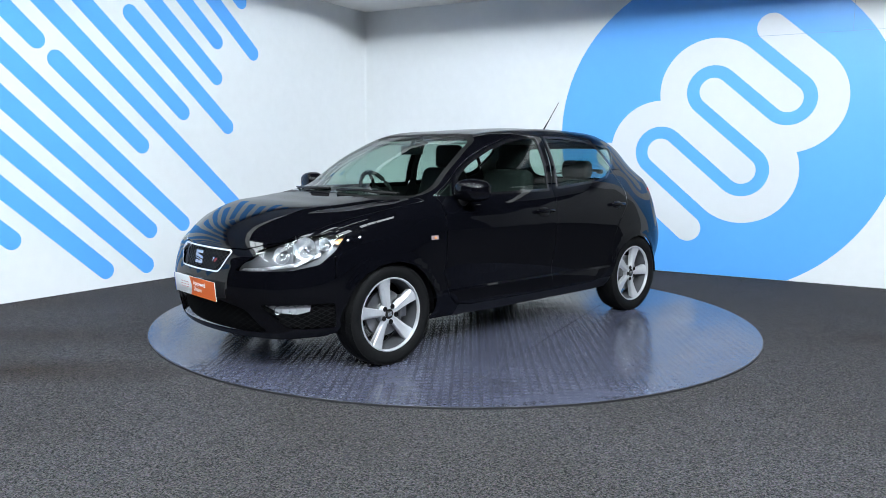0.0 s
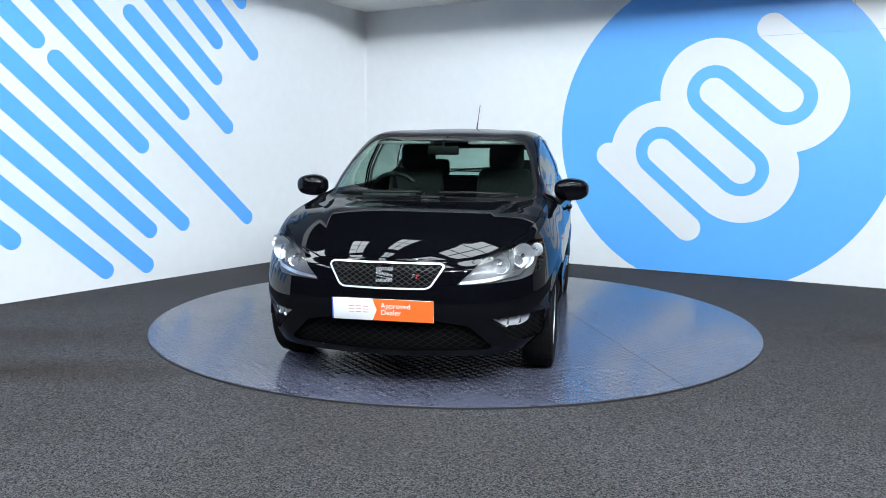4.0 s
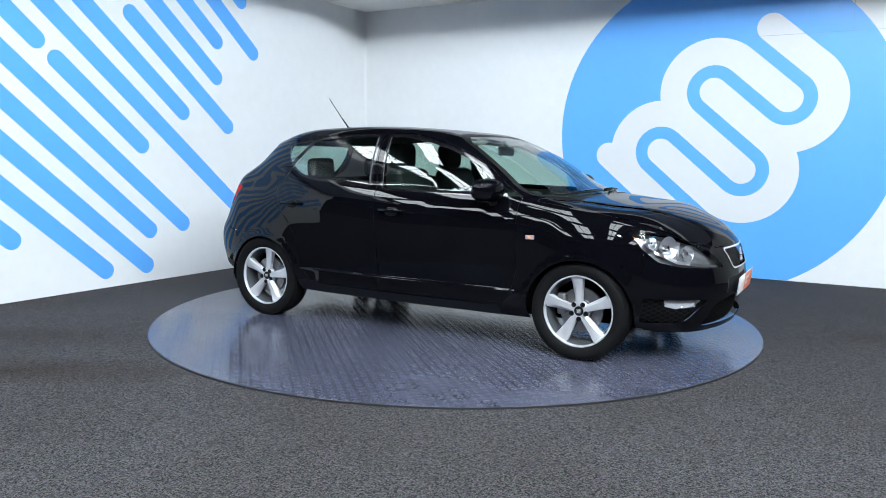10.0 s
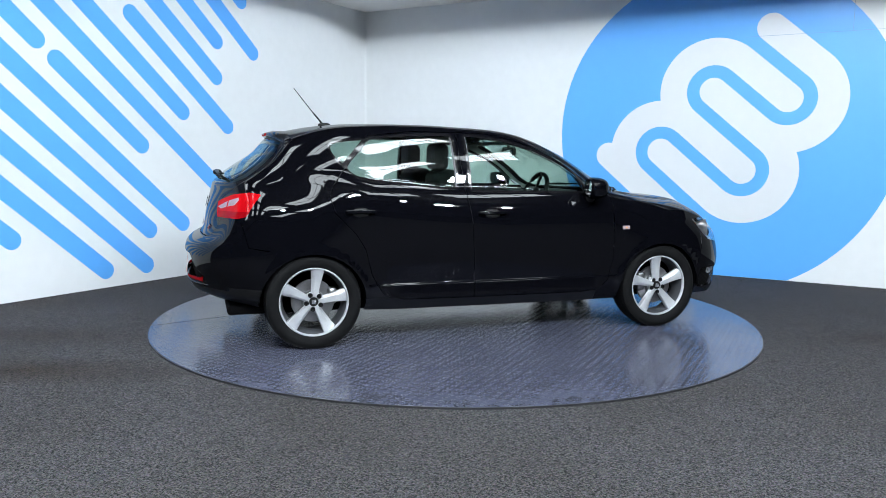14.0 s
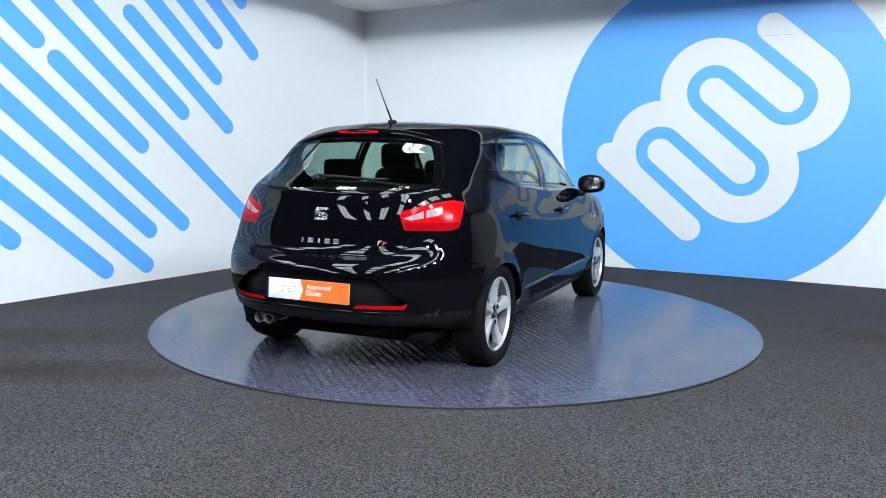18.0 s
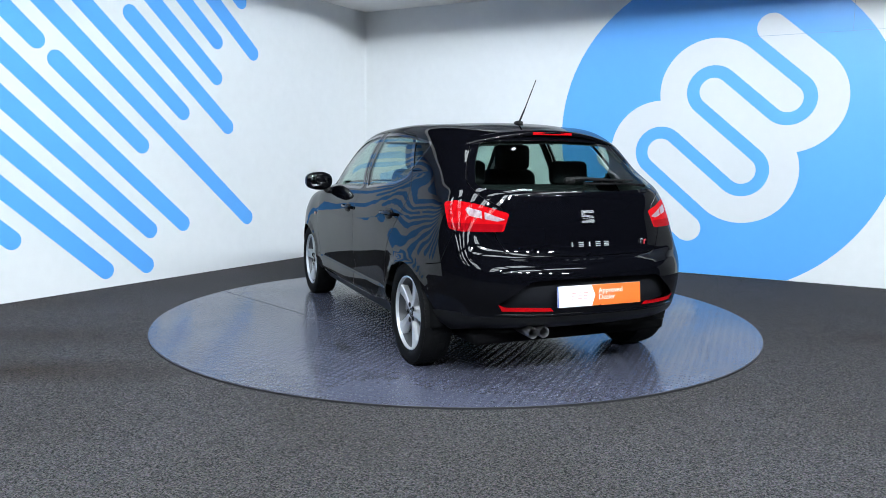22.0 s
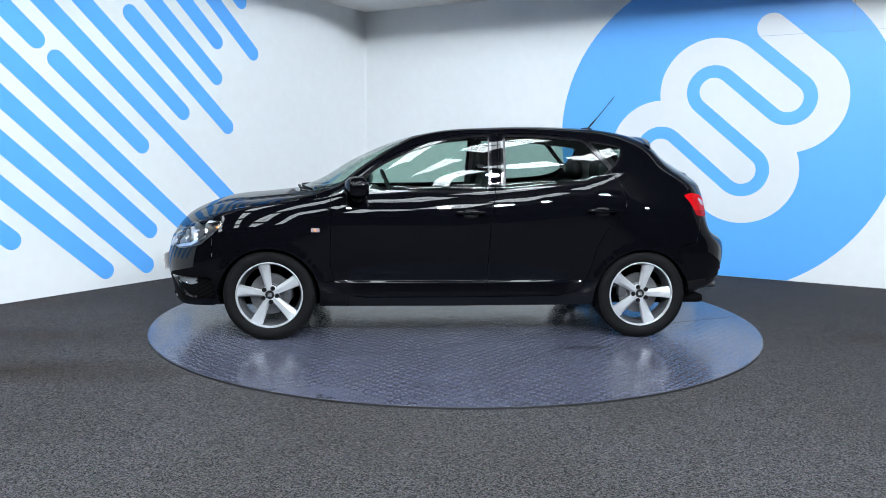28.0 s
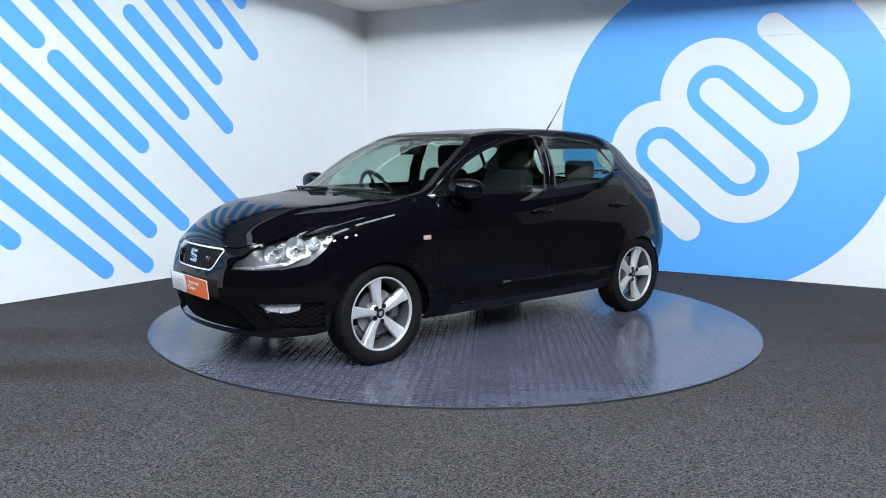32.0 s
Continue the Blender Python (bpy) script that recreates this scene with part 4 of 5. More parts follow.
def grow(points, d):
    """An outline grown outwards by d (drawn either way round)."""
    pts = [Vector(p[:2]) for p in points]
    area = sum(pts[i - 1].x * pts[i].y - pts[i].x * pts[i - 1].y for i in range(len(pts)))
    s = 1 if area > 0 else -1
    out = []
    for i in range(len(pts)):
        a, b, c = pts[i - 1], pts[i], pts[(i + 1) % len(pts)]
        n1, n2 = (b - a), (c - b)
        n1, n2 = Vector((n1.y, -n1.x)).normalized() * s, Vector((n2.y, -n2.x)).normalized() * s
        n = n1 + n2
        n = n / max(n.length_squared / 2, 0.35) if n.length > 1e-6 else n1
        out.append((b.x + n.x * d, b.y + n.y * d))
    return out


def lathe(profile, n=48, axis_y=True):
    """A ring turned about the wheel's axle (y) from (radius, y) pairs."""
    verts, faces = [], []
    m = len(profile)
    for i in range(n):
        a = TAU * i / n
        for r, y in profile:
            verts.append((r * math.cos(a), y, r * math.sin(a)))
    for i in range(n):
        j = (i + 1) % n
        for k in range(m - 1):
            faces.append((i * m + k, i * m + k + 1, j * m + k + 1, j * m + k))
    return mesh_of("ring", verts, faces)


def sharp(me, ang=35):
    me.set_sharp_from_angle(angle=radians(ang))
    return me




# ---- outlines drawn on the car (side: x, z; front and rear: y, z; top: x, y)
W_FRONT = rounded([(.66, .972), (.60, 1.075), (.50, 1.145), (.40, 1.195), (.27, 1.25), (.09, 1.302), (-.08, 1.328), (-.205, 1.338), (-.195, .988)], .02)
W_REAR = rounded([(-.300, 1.338), (-.55, 1.335), (-.845, 1.308), (-1.015, 1.125), (-.95, 1.075), (-.83, 1.045), (-.292, .997)], .03)
W_QUARTER = rounded([(-.895, 1.305), (-1.105, 1.275), (-1.098, 1.225), (-1.04, 1.145)], .02)
W_SAIL = [(.70, .962), (.655, 1.045), (.73, 1.0), (.83, .962)]
W_SCREEN = rounded([(-0.001, .968), (.50, .958), (.645, .965), (.646, 1.02), (.598, 1.185), (.54, 1.30), (.44, 1.335), (-0.001, 1.345)], .03)
W_HATCH = rounded([(-0.001, 1.30), (.40, 1.29), (.44, 1.28), (.565, 1.06), (.545, 1.033), (.30, 1.022), (-0.001, 1.020)], .02)
HEAD_PX = plane(-math.sin(radians(38)), math.cos(radians(38)))
TAIL_PX = plane(math.sin(radians(35)), math.cos(radians(35)))


def on(px, pts):
    return [tuple(px @ np.array(p)) for p in pts]


HEADLIGHT = rounded(on(HEAD_PX, [(1.935, .325, .570), (1.87, .50, .576), (1.77, .645, .588), (1.67, .738, .618), (1.60, .775, .69), (1.55, .785, .772), (1.64, .72, .775), (1.75, .63, .757), (1.86, .47, .695)]), .015)
TAILLIGHT = rounded(on(TAIL_PX, [(-1.80, .455, .908), (-1.72, .60, .955), (-1.63, .695, .972), (-1.575, .742, .960), (-1.64, .735, .825), (-1.70, .70, .812), (-1.82, .50, .812)]), .015)
GRILLE = [(-0.03, .669)] + rounded([(.0, .669), (.275, .666), (.290, .657), (.232, .566), (.210, .555), (0, .553)], .015)[5:-5] + [(-0.03, .553)]
INTAKE = rounded([(-0.03, .396), (.27, .390), (.42, .362), (.535, .250), (.51, .236), (-0.03, .236)], .02)
FOG_PX = plane(-math.sin(radians(42)), math.cos(radians(42)))
FOG = rounded(on(FOG_PX, [(1.90, .50, .395), (1.60, .775, .408), (1.60, .775, .265), (1.75, .665, .262), (1.80, .61, .275)]), .02)
PLATE_RECESS = rounded([(-0.001, .582), (.36, .575), (.40, .565), (.55, .45), (.53, .436), (-0.001, .425)], .02)
DOOR_F = [(.835, .945), (.835, .70), (.84, .50), (.80, .36), (.74, .30), (.60, .282), (-.185, .284), (-.19, .50), (-.205, .75), (-.235, .955), (-.262, 1.20), (-.262, 1.362), (-.05, 1.356), (.12, 1.325), (.30, 1.27), (.45, 1.205), (.58, 1.128), (.70, 1.03)]
DOOR_R = [(-.185, .284), (-.66, .29), (-.80, .33), (-.87, .45), (-.915, .62), (-.975, .72), (-1.10, .85), (-1.125, .945), (-1.095, 1.02), (-1.03, 1.11), (-1.01, 1.125), (-.855, 1.33), (-.56, 1.362), (-.262, 1.362), (-.262, 1.20), (-.235, .955), (-.205, .75), (-.19, .50)]
HOOD = [(1.99, -.001), (1.965, .20), (1.915, .37), (1.80, .545), (1.62, .675), (1.40, .715), (1.2, .725), (.93, .735), (.93, .70), (1.0, .60), (1.09, .32), (1.115, -.001)]
HATCH = rounded([(-0.001, 1.352), (.36, 1.345), (.47, 1.30), (.60, 1.06), (.58, 1.0), (.47, .93), (.53, .80), (.47, .695), (.40, .685), (-0.001, .68)], .03)

ARCH_F = [(1.2345 + .330 * math.cos(TAU * i / 40), .287 + .318 * math.sin(TAU * i / 40)) for i in range(40)]
ARCH_R = [(-1.2345 + .326 * math.cos(TAU * i / 40), .287 + .312 * math.sin(TAU * i / 40)) for i in range(40)]


def left(x0=-9, x1=9, z0=0, z1=9, y0=.3):
    return lambda c, n: c[1] > y0 and x0 < c[0] < x1 and z0 < c[2] < z1


def any_(x0=-9, x1=9, z0=0, z1=9):
    return lambda c, n: x0 < c[0] < x1 and z0 < c[2] < z1


REST = SKIN
_, REST = cut_out(REST, SIDE, ARCH_F, left(y0=.45))
_, REST = cut_out(REST, SIDE, ARCH_R, left(y0=.45))
P_SCREEN, REST = cut_out(REST, FRONT, W_SCREEN, any_(.15, 1.15, .94))
P_HATCHGLASS, REST = cut_out(REST, FRONT, W_HATCH, any_(-2, -1.38, .95))
P_WF, REST = cut_out(REST, SIDE, W_FRONT, left(z0=.9))
P_WR, REST = cut_out(REST, SIDE, W_REAR, left(z0=.9))
P_WQ, REST = cut_out(REST, SIDE, W_QUARTER, left(z0=.9))
P_WS, REST = cut_out(REST, SIDE, W_SAIL, left(z0=.9, y0=.6))
P_HEAD, REST = cut_out(REST, HEAD_PX, HEADLIGHT, any_(1.3, 3, .5, .9))
P_TAIL, REST = cut_out(REST, TAIL_PX, TAILLIGHT, any_(-3, -1.3, .7, 1.05))
P_GRILLE, REST = cut_out(REST, FRONT, GRILLE, any_(1.7, 3, .5, .75))
P_INTAKE, REST = cut_out(REST, FRONT, INTAKE, any_(1.6, 3, .2, .5))
P_FOG, REST = cut_out(REST, FOG_PX, FOG, any_(1.4, 3, .2, .5))
P_RECESS, REST = cut_out(REST, FRONT, PLATE_RECESS, any_(-3, -1.6, .38, .6))


P_REFL, REST = cut_out(REST, FRONT, [(.275, .412), (.53, .412), (.55, .446), (.30, .434)], any_(-3, -1.6, .38, .6))
P_STRIPF, P_WF = cut_out(P_WF, SIDE, [(-.21, .95), (-.186, .95), (-.200, 1.37), (-.224, 1.37)], left(z0=.9))
P_STRIPR, P_WR = cut_out(P_WR, SIDE, [(-.306, .95), (-.28, .95), (-.288, 1.37), (-.314, 1.37)], left(z0=.9))
P_DIVIDER, REST = cut_out(REST, SIDE, [(-.852, 1.312), (-.897, 1.308), (-1.043, 1.142), (-1.018, 1.118)], left(z0=.9))
P_CLEAR, P_TAIL = cut_out(P_TAIL, TAIL_PX, [(-.640, .876), (-.52, .918), (-.435, .938), (-.425, .925), (-.45, .893), (-.60, .866)], any_())
P_BAR, P_CLEAR = cut_out(P_CLEAR, TAIL_PX, [(-.535, .86), (-.522, .86), (-.512, .95), (-.525, .95)], any_())
P_TAIL = P_TAIL + P_BAR
P_DEEP, P_TAIL = cut_out(P_TAIL, TAIL_PX, [(-.635, .852), (-.33, .856), (-.33, .80), (-.62, .80)], any_())


def frame_band(outline, width, px, where):
    """Takes a band of that width round an outline out of the rest of the skin."""
    global REST
    band, REST = cut_out(REST, px, grow(outline, width), where)
    return band


B_WF = frame_band(W_FRONT, .016, SIDE, left(z0=.9))
B_WR = frame_band(W_REAR, .016, SIDE, left(z0=.9))
B_WQ = frame_band(W_QUARTER, .012, SIDE, left(z0=.9))
B_SCREEN = frame_band(W_SCREEN, .020, FRONT, any_(.15, 1.15, .94))
B_GRILLE = frame_band(GRILLE, .009, FRONT, any_(1.7, 3, .5, .75))


def seam(points, px, where, width=.0045):
    """Takes a thin line out of the skin: the gap between two panels."""
    global REST
    got = []
    for a, b in zip(points, points[1:]):
        a, b = Vector(a[:2]), Vector(b[:2])
        d = (b - a)
        n = Vector((-d.y, d.x)).normalized() * width / 2
        e = d.normalized() * width * 0.3
        g, REST = cut_out(REST, px, [tuple(a - n - e), tuple(b - n + e), tuple(b + n + e), tuple(a + n - e)], where)
        got += g
    return got


SEAMS = seam(DOOR_F + DOOR_F[:1], SIDE, left(.0 - .3, .9, .25, 1.4)) + seam(DOOR_R + DOOR_R[:1], SIDE, left(-1.2, -.1, .25, 1.4))
SEAMS += seam(HOOD[1:-1], TOPVIEW, lambda c, n: c[0] > .85 and n[2] > .25 and c[2] > .6)
SEAMS += seam(HATCH[1:-1], FRONT, any_(-3, -1.33, .6))
SEAMS += seam([(1.60, .66), (1.60, .55)], SIDE, left(1.5, 1.7, .5, .7))
SEAMS += seam([(-1.50, .62), (-1.62, .64), (-1.66, .80)], SIDE, left(-1.8, -1.4, .5, .85))

P_DOORF, REST = cut_out(REST, SIDE, DOOR_F, left(-.3, .9, .25, 1.4))
P_DOORR, REST = cut_out(REST, SIDE, DOOR_R, left(-1.2, -.1, .25, 1.4))
P_HOOD, REST = cut_out(REST, TOPVIEW, HOOD, lambda c, n: c[0] > .85 and n[2] > .2 and c[2] > .62)
P_HATCH, REST = cut_out(REST, FRONT, HATCH, any_(-3, -1.33, .6))


def share(test):
    """Takes the faces whose middle passes the test out of the rest."""
    global REST
    got, keep = [], []
    for f in REST:
        (got if test(*f[:, :3].mean(0)) else keep).append(f)
    REST = keep
    return got


P_COWL = share(lambda x, y, z: .86 < x < 1.25 and z > .925 and y < .60)
P_PILLAR = share(lambda x, y, z: .05 < x < 1.0 and z > .945)
P_ROOF = share(lambda x, y, z: z > 1.31 and y < .66 and x > -1.5)
P_BUMPF = share(lambda x, y, z: x > 1.60)
P_FENDER = share(lambda x, y, z: x > .72 and z > .22 and (x < .92 or z > .42 or x > 1.5))
P_DIFF = share(lambda x, y, z: x < -1.52 and z < .378)
P_BUMPR = share(lambda x, y, z: x < -1.52 and z < .78)
P_SILL = share(lambda x, y, z: z < .30 and -.96 < x < 1.0)
P_QUARTER = share(lambda x, y, z: x < -.6 and z > .25)
P_BPILLAR = REST

hood = panel("hood", P_HOOD, M_PAINT, car, both=True)
bumper_f = panel("front_bumper", P_BUMPF, M_PAINT, car, both=True)
bumper_r = panel("rear_bumper", P_BUMPR, M_PAINT, car, both=True)
panel("diffuser", P_DIFF, M_PLASTIC, bumper_r, "black plastic lower valance", both=True)
roof = panel("roof", P_ROOF, M_PAINT, car, both=True)
panel("headliner", P_ROOF, M_HEADLINER, roof, "grey roof lining", both=True, lift=-.02)
tailgate = panel("tailgate", P_HATCH, M_PAINT, car, both=True)
panel("tailgate_lining", P_HATCH, M_DASH, tailgate, both=True, lift=-.025)
panel("panel_gap", SEAMS, M_VOID, car, "dark gap between body panels", both=True, lift=-.008)
panel("cowl", P_COWL, M_PLASTIC, car, "black plastic scuttle under the windscreen", both=True, lift=-.004)
windscreen = panel("windscreen", P_SCREEN, M_GLASS, car, "slightly green clear windscreen glass", both=True)
panel("screen_seal", B_SCREEN, M_PLASTIC, windscreen, both=True)
rear_window = panel("rear_window", P_HATCHGLASS, M_GLASS_REAR, tailgate, "tinted rear window glass", both=True)
DOORS = {}
for mir in (False, True):
    panel("front_fender", P_FENDER, M_PAINT, car, mirror=mir)
    q = panel("rear_quarter_panel", P_QUARTER, M_PAINT, car, mirror=mir)
    panel("quarter_lining", [f for f in P_QUARTER if f[:, 2].mean() > .9], M_PILLAR, q, mirror=mir, lift=-.02)
    p = panel("roof_pillar", P_PILLAR, M_PAINT, car, mirror=mir)
    panel("pillar_lining", P_PILLAR, M_PILLAR, p, mirror=mir, lift=-.02)
    # satin black instead of body paint: stands in for shade on the sill
    panel("sill", P_SILL, M_RECESS, car, mirror=mir)
    for piece in islands(P_BPILLAR):
        panel("centre_pillar", piece, M_PAINT, car, mirror=mir)
    df = panel("front_door", P_DOORF, M_PAINT, car, mirror=mir)
    dr = panel("rear_door", P_DOORR, M_PAINT, car, mirror=mir)
    DOORS[mir] = (df, dr)
    panel("window_glass", P_WF, M_GLASS, df, mirror=mir, lift=-.004)
    panel("window_glass", P_WR, M_GLASS_REAR, dr, mirror=mir, lift=-.004)
    qg = panel("quarter_glass", P_WQ, M_GLASS_REAR, car, mirror=mir, lift=-.003)
    panel("sail_glass", P_WS, M_GLASS, df, mirror=mir)
    panel("window_frame", B_WF, M_GLOSSBLACK, df, mirror=mir)
    panel("window_frame", B_WR, M_GLOSSBLACK, dr, mirror=mir)
    panel("window_edge", P_STRIPF, M_EDGE, df, "grey window edge strip", mirror=mir)
    panel("window_edge", P_STRIPR, M_EDGE, dr, "grey window edge strip", mirror=mir)
    panel("window_divider", P_DIVIDER, M_GLOSSBLACK, dr, "black divider bar", mirror=mir, lift=.002)
    panel("quarter_frame", B_WQ, M_GLOSSBLACK, qg, mirror=mir)
    panel("door_card", [f for f in P_DOORF if f[:, 2].mean() > .5], M_DASH, df, mirror=mir, lift=-.03)
    panel("door_card", [f for f in P_DOORR if f[:, 2].mean() > .5], M_DASH, dr, mirror=mir, lift=-.03)
    tl = panel("tail_light", P_TAIL, M_LENS_RED, car, "red rear lamp cluster", mirror=mir)
    panel("clear_inset", P_CLEAR, M_LENS_CLEAR, tl, "clear reversing lamp inset", mirror=mir)
    panel("brake_lamp", P_DEEP, M_LENS_DARKRED, tl, "deep red brake lamp", mirror=mir)
    panel("rear_reflector", P_REFL, M_LENS_RED, bumper_r, "narrow red reflector", mirror=mir, lift=.004)


# ---- front details cut from the skin
def lattice(faces, px, pitch, width, angles, lo, hi):
    """Crossing bars cut out of a piece of skin."""
    out, rest = [], faces
    c = Vector(((lo[0] + hi[0]) / 2, (lo[1] + hi[1]) / 2))
    reach = (Vector(hi) - Vector(lo)).length
    for ang in angles:
        d, n = Vector((math.cos(radians(ang)), math.sin(radians(ang)))), Vector((-math.sin(radians(ang)), math.cos(radians(ang))))
        k = int(reach / pitch / 2) + 1
        for i in range(-k, k + 1):
            m = c + n * (i * pitch)
            q = [m - d * reach - n * width / 2, m + d * reach - n * width / 2, m + d * reach + n * width / 2, m - d * reach + n * width / 2]
            got, rest = cut_out(rest, px, [tuple(p) for p in q], lambda c_, n_: True)
            out += got
    return out


BACK_GRILLE, _ = cut_out(SKIN, FRONT, grow(GRILLE, .03), any_(1.7, 3, .45, .8))
BACK_INTAKE, _ = cut_out(SKIN, FRONT, grow(INTAKE, .045), any_(1.6, 3, .19, .5))
BACK_HEAD, _ = cut_out(SKIN, HEAD_PX, grow(HEADLIGHT, .03), any_(1.3, 3, .45, .9))
BACK_RECESS, _ = cut_out(SKIN, FRONT, grow(PLATE_RECESS, .03), any_(-3, -1.6, .33, .65))
panel("grille_backing", BACK_GRILLE, M_VOID, bumper_f, "black grille opening", both=True, lift=-.035)
panel("grille_mesh", lattice(P_GRILLE, FRONT, .021, .0026, (32, -32), (0, .53), (.30, .69)), M_MESH, bumper_f, "dark honeycomb mesh", both=True, lift=-.008)
panel("grille_frame", B_GRILLE, M_FRAME, bumper_f, "chrome grille surround", both=True, lift=.004)
panel("intake_backing", BACK_INTAKE, M_VOID, bumper_f, "black lower air intake", both=True, lift=-.04)
panel("intake_mesh", lattice(P_INTAKE, FRONT, .028, .0035, (30, -30), (0, .23), (.50, .40)), M_RUBBER, bumper_f, "black honeycomb mesh", both=True, lift=-.01)
FOG_LAMP = on(FOG_PX, [(1.88, .515, .386), (1.70, .705, .394), (1.71, .70, .356), (1.76, .655, .340), (1.83, .575, .350)])
P_FOGLAMP, P_FOGREST = cut_out(P_FOG, FOG_PX, FOG_LAMP, lambda c, n: True)
AMBER = on(HEAD_PX, [(1.585, .775, .722), (1.555, .788, .752), (1.57, .778, .762), (1.605, .757, .742)])
for mir in (False, True):
    fog = panel("fog_recess", P_FOGREST, M_VOID, bumper_f, mirror=mir, lift=-.025)
    panel("fog_mesh", lattice(P_FOGREST, FOG_PX, .024, .005, (28, -28), (min(p[0] for p in FOG), .26), (max(p[0] for p in FOG), .41)), M_RUBBER, bumper_f, mirror=mir, lift=-.006)
    fl = panel("fog_lamp", P_FOGLAMP, M_FRAME, bumper_f, "bright fog lamp behind clear lens", mirror=mir, lift=-.022)
    for at in ((1.845, .588, .367), (1.785, .645, .368)):
        aim = Vector((math.cos(radians(40)), (-1 if mir else 1) * math.sin(radians(40)), 0)).to_track_quat("Y", "Z").to_matrix().to_4x4()
        part("fog_bowl", lathe([(.0, -.02), (.006, -.018), (.016, -.008), (.021, .006), (.023, .007)], 24), M_CHROME, bumper_f,
             m=Matrix.Translation(Vector((at[0], (-1 if mir else 1) * at[1], at[2])) + OFF) @ aim)
    panel("fog_lens", P_FOGLAMP, M_GLASS_LAMP, bumper_f, mirror=mir, lift=-.004)
    hl = panel("headlight", BACK_HEAD, M_HOUSING, car, "clear-lens headlamp with bright reflectors", mirror=mir, lift=-.055)
    panel("lens", P_HEAD, M_GLASS_LAMP, hl, mirror=mir)
    HEADLAMP = hl
    sg = -1 if mir else 1
    a_hl, _ = cut_out(P_HEAD, HEAD_PX, AMBER, lambda c, n: True)
    panel("indicator", a_hl, M_AMBER, hl, "amber indicator", mirror=mir, lift=-.02)
    # chrome edge along the foot of the lamp
    foot = on(HEAD_PX, [(1.93, .345, .578), (1.87, .50, .586), (1.76, .655, .611), (1.67, .74, .668), (1.66, .735, .688), (1.76, .64, .630), (1.87, .495, .603), (1.925, .36, .590)])
    a_ft, _ = cut_out(P_HEAD, HEAD_PX, foot, lambda c, n: True)
    panel("chrome_edge", a_ft, M_REFLECTOR, hl, "bright lower trim", mirror=mir, lift=-.030)
    nose_dir = Vector((math.cos(radians(30)), sg * math.sin(radians(30)), 0.12)).normalized()
    for (px_, py_, pz_), r, nm in (((1.70, .655, .695), .062, "main_reflector"), ((1.785, .55, .655), .046, "dip_reflector"), ((1.62, .72, .72), .034, "side_reflector")):
        prof = [(0.0, -.03), (r * .25, -.03), (r * .3, -.02), (r * .6, -.018), (r * .85, .002), (r, .02), (r * 1.04, .022)]
        me = lathe(prof, 28)
        rot = nose_dir.to_track_quat("Y", "Z").to_matrix().to_4x4()
        part(nm, me, M_REFLECTOR, hl, m=Matrix.Translation(Vector((px_, sg * py_, pz_)) + OFF) @ rot)
        bulb = sharp(lathe([(0, .022), (r * .18, .018), (r * .26, 0), (r * .24, -.03)], 16))
        part("bulb_shield", bulb, M_CHROME, hl, m=Matrix.Translation(Vector((px_, sg * py_, pz_)) + OFF) @ rot)
    fin = box_bm(.05, .008, .10, (0, 0, 0), .003)
    part("divider_fin", fin, M_REFLECTOR, hl, m=Matrix.Translation(Vector((1.745, sg * .61, .675)) + OFF) @ Matrix.Rotation(radians(sg * 30), 4, "Z"))
panel("plate_recess", BACK_RECESS, M_RECESS, bumper_r, "dark plastic plate recess", both=True, lift=-.045)


# ---- wheels: five broad spokes, brake disc and calliper behind them
def spoke_mesh():
    """One spoke, widening outwards, with a raised ridge on one side (axle along y, outward +y)."""
    bm = bmesh.new()
    secs = []
    for r, w0, w1, y, d in ((.030, -.022, .022, .010, .03), (.058, -.022, .022, .011, .03), (.090, -.025, .026, .010, .032), (.130, -.029, .031, .011, .034), (.170, -.034, .037, .014, .036), (.205, -.039, .044, .020, .040)):
        ring_ = []
        for w, dy in ((w0, -d), (w0, -.005), (w0 + .004, 0), (w0 * .32 + w1 * .68, .0005), (w1 - .003, -.011), (w1, -.016), (w1, -d)):
            ring_.append(bm.verts.new((w, y + dy, r)))
        secs.append(ring_)
    for a, b in zip(secs, secs[1:]):
        for i in range(len(a) - 1):
            bm.faces.new((a[i], a[i + 1], b[i + 1], b[i]))
    bmesh.ops.recalc_face_normals(bm, faces=bm.faces)
    if sum(f.normal.y for f in bm.faces) < 0:
        bmesh.ops.reverse_faces(bm, faces=bm.faces)
    for f in bm.faces:
        f.smooth = True
    me = bpy.data.meshes.new("spoke")
    bm.to_mesh(me)
    bm.free()
    return sharp(me, 30)


RT, RR = .299, .213       # tyre and rim radius
TYRE = lathe([(RR - .006, .055), (RR + .004, .075), (RR + .02, .086), (RR + .045, .090), (RT - .022, .086), (RT - .008, .076), (RT - .002, .062), (RT, .03), (RT, -.03),
              (RT - .002, -.062), (RT - .008, -.076), (RT - .022, -.086), (RR + .045, -.09), (RR + .004, -.075), (RR - .006, -.055)], 72)
RIM = sharp(lathe([(RR + .006, .070), (RR + .003, .077), (RR - .003, .078), (RR - .007, .073), (RR - .0085, .060)], 72), 40)
BARREL = sharp(lathe([(RR - .0085, .060), (RR - .018, .02), (RR - .03, -.03), (RR - .012, -.07), (RR, -.075)], 72), 40)
HUB = sharp(lathe([(.0, .0525), (.048, .0525), (.056, .046), (.06, .02)], 40))
CAP = sharp(lathe([(.0, .058), (.026, .058), (.029, .054), (.029, .046)], 28))
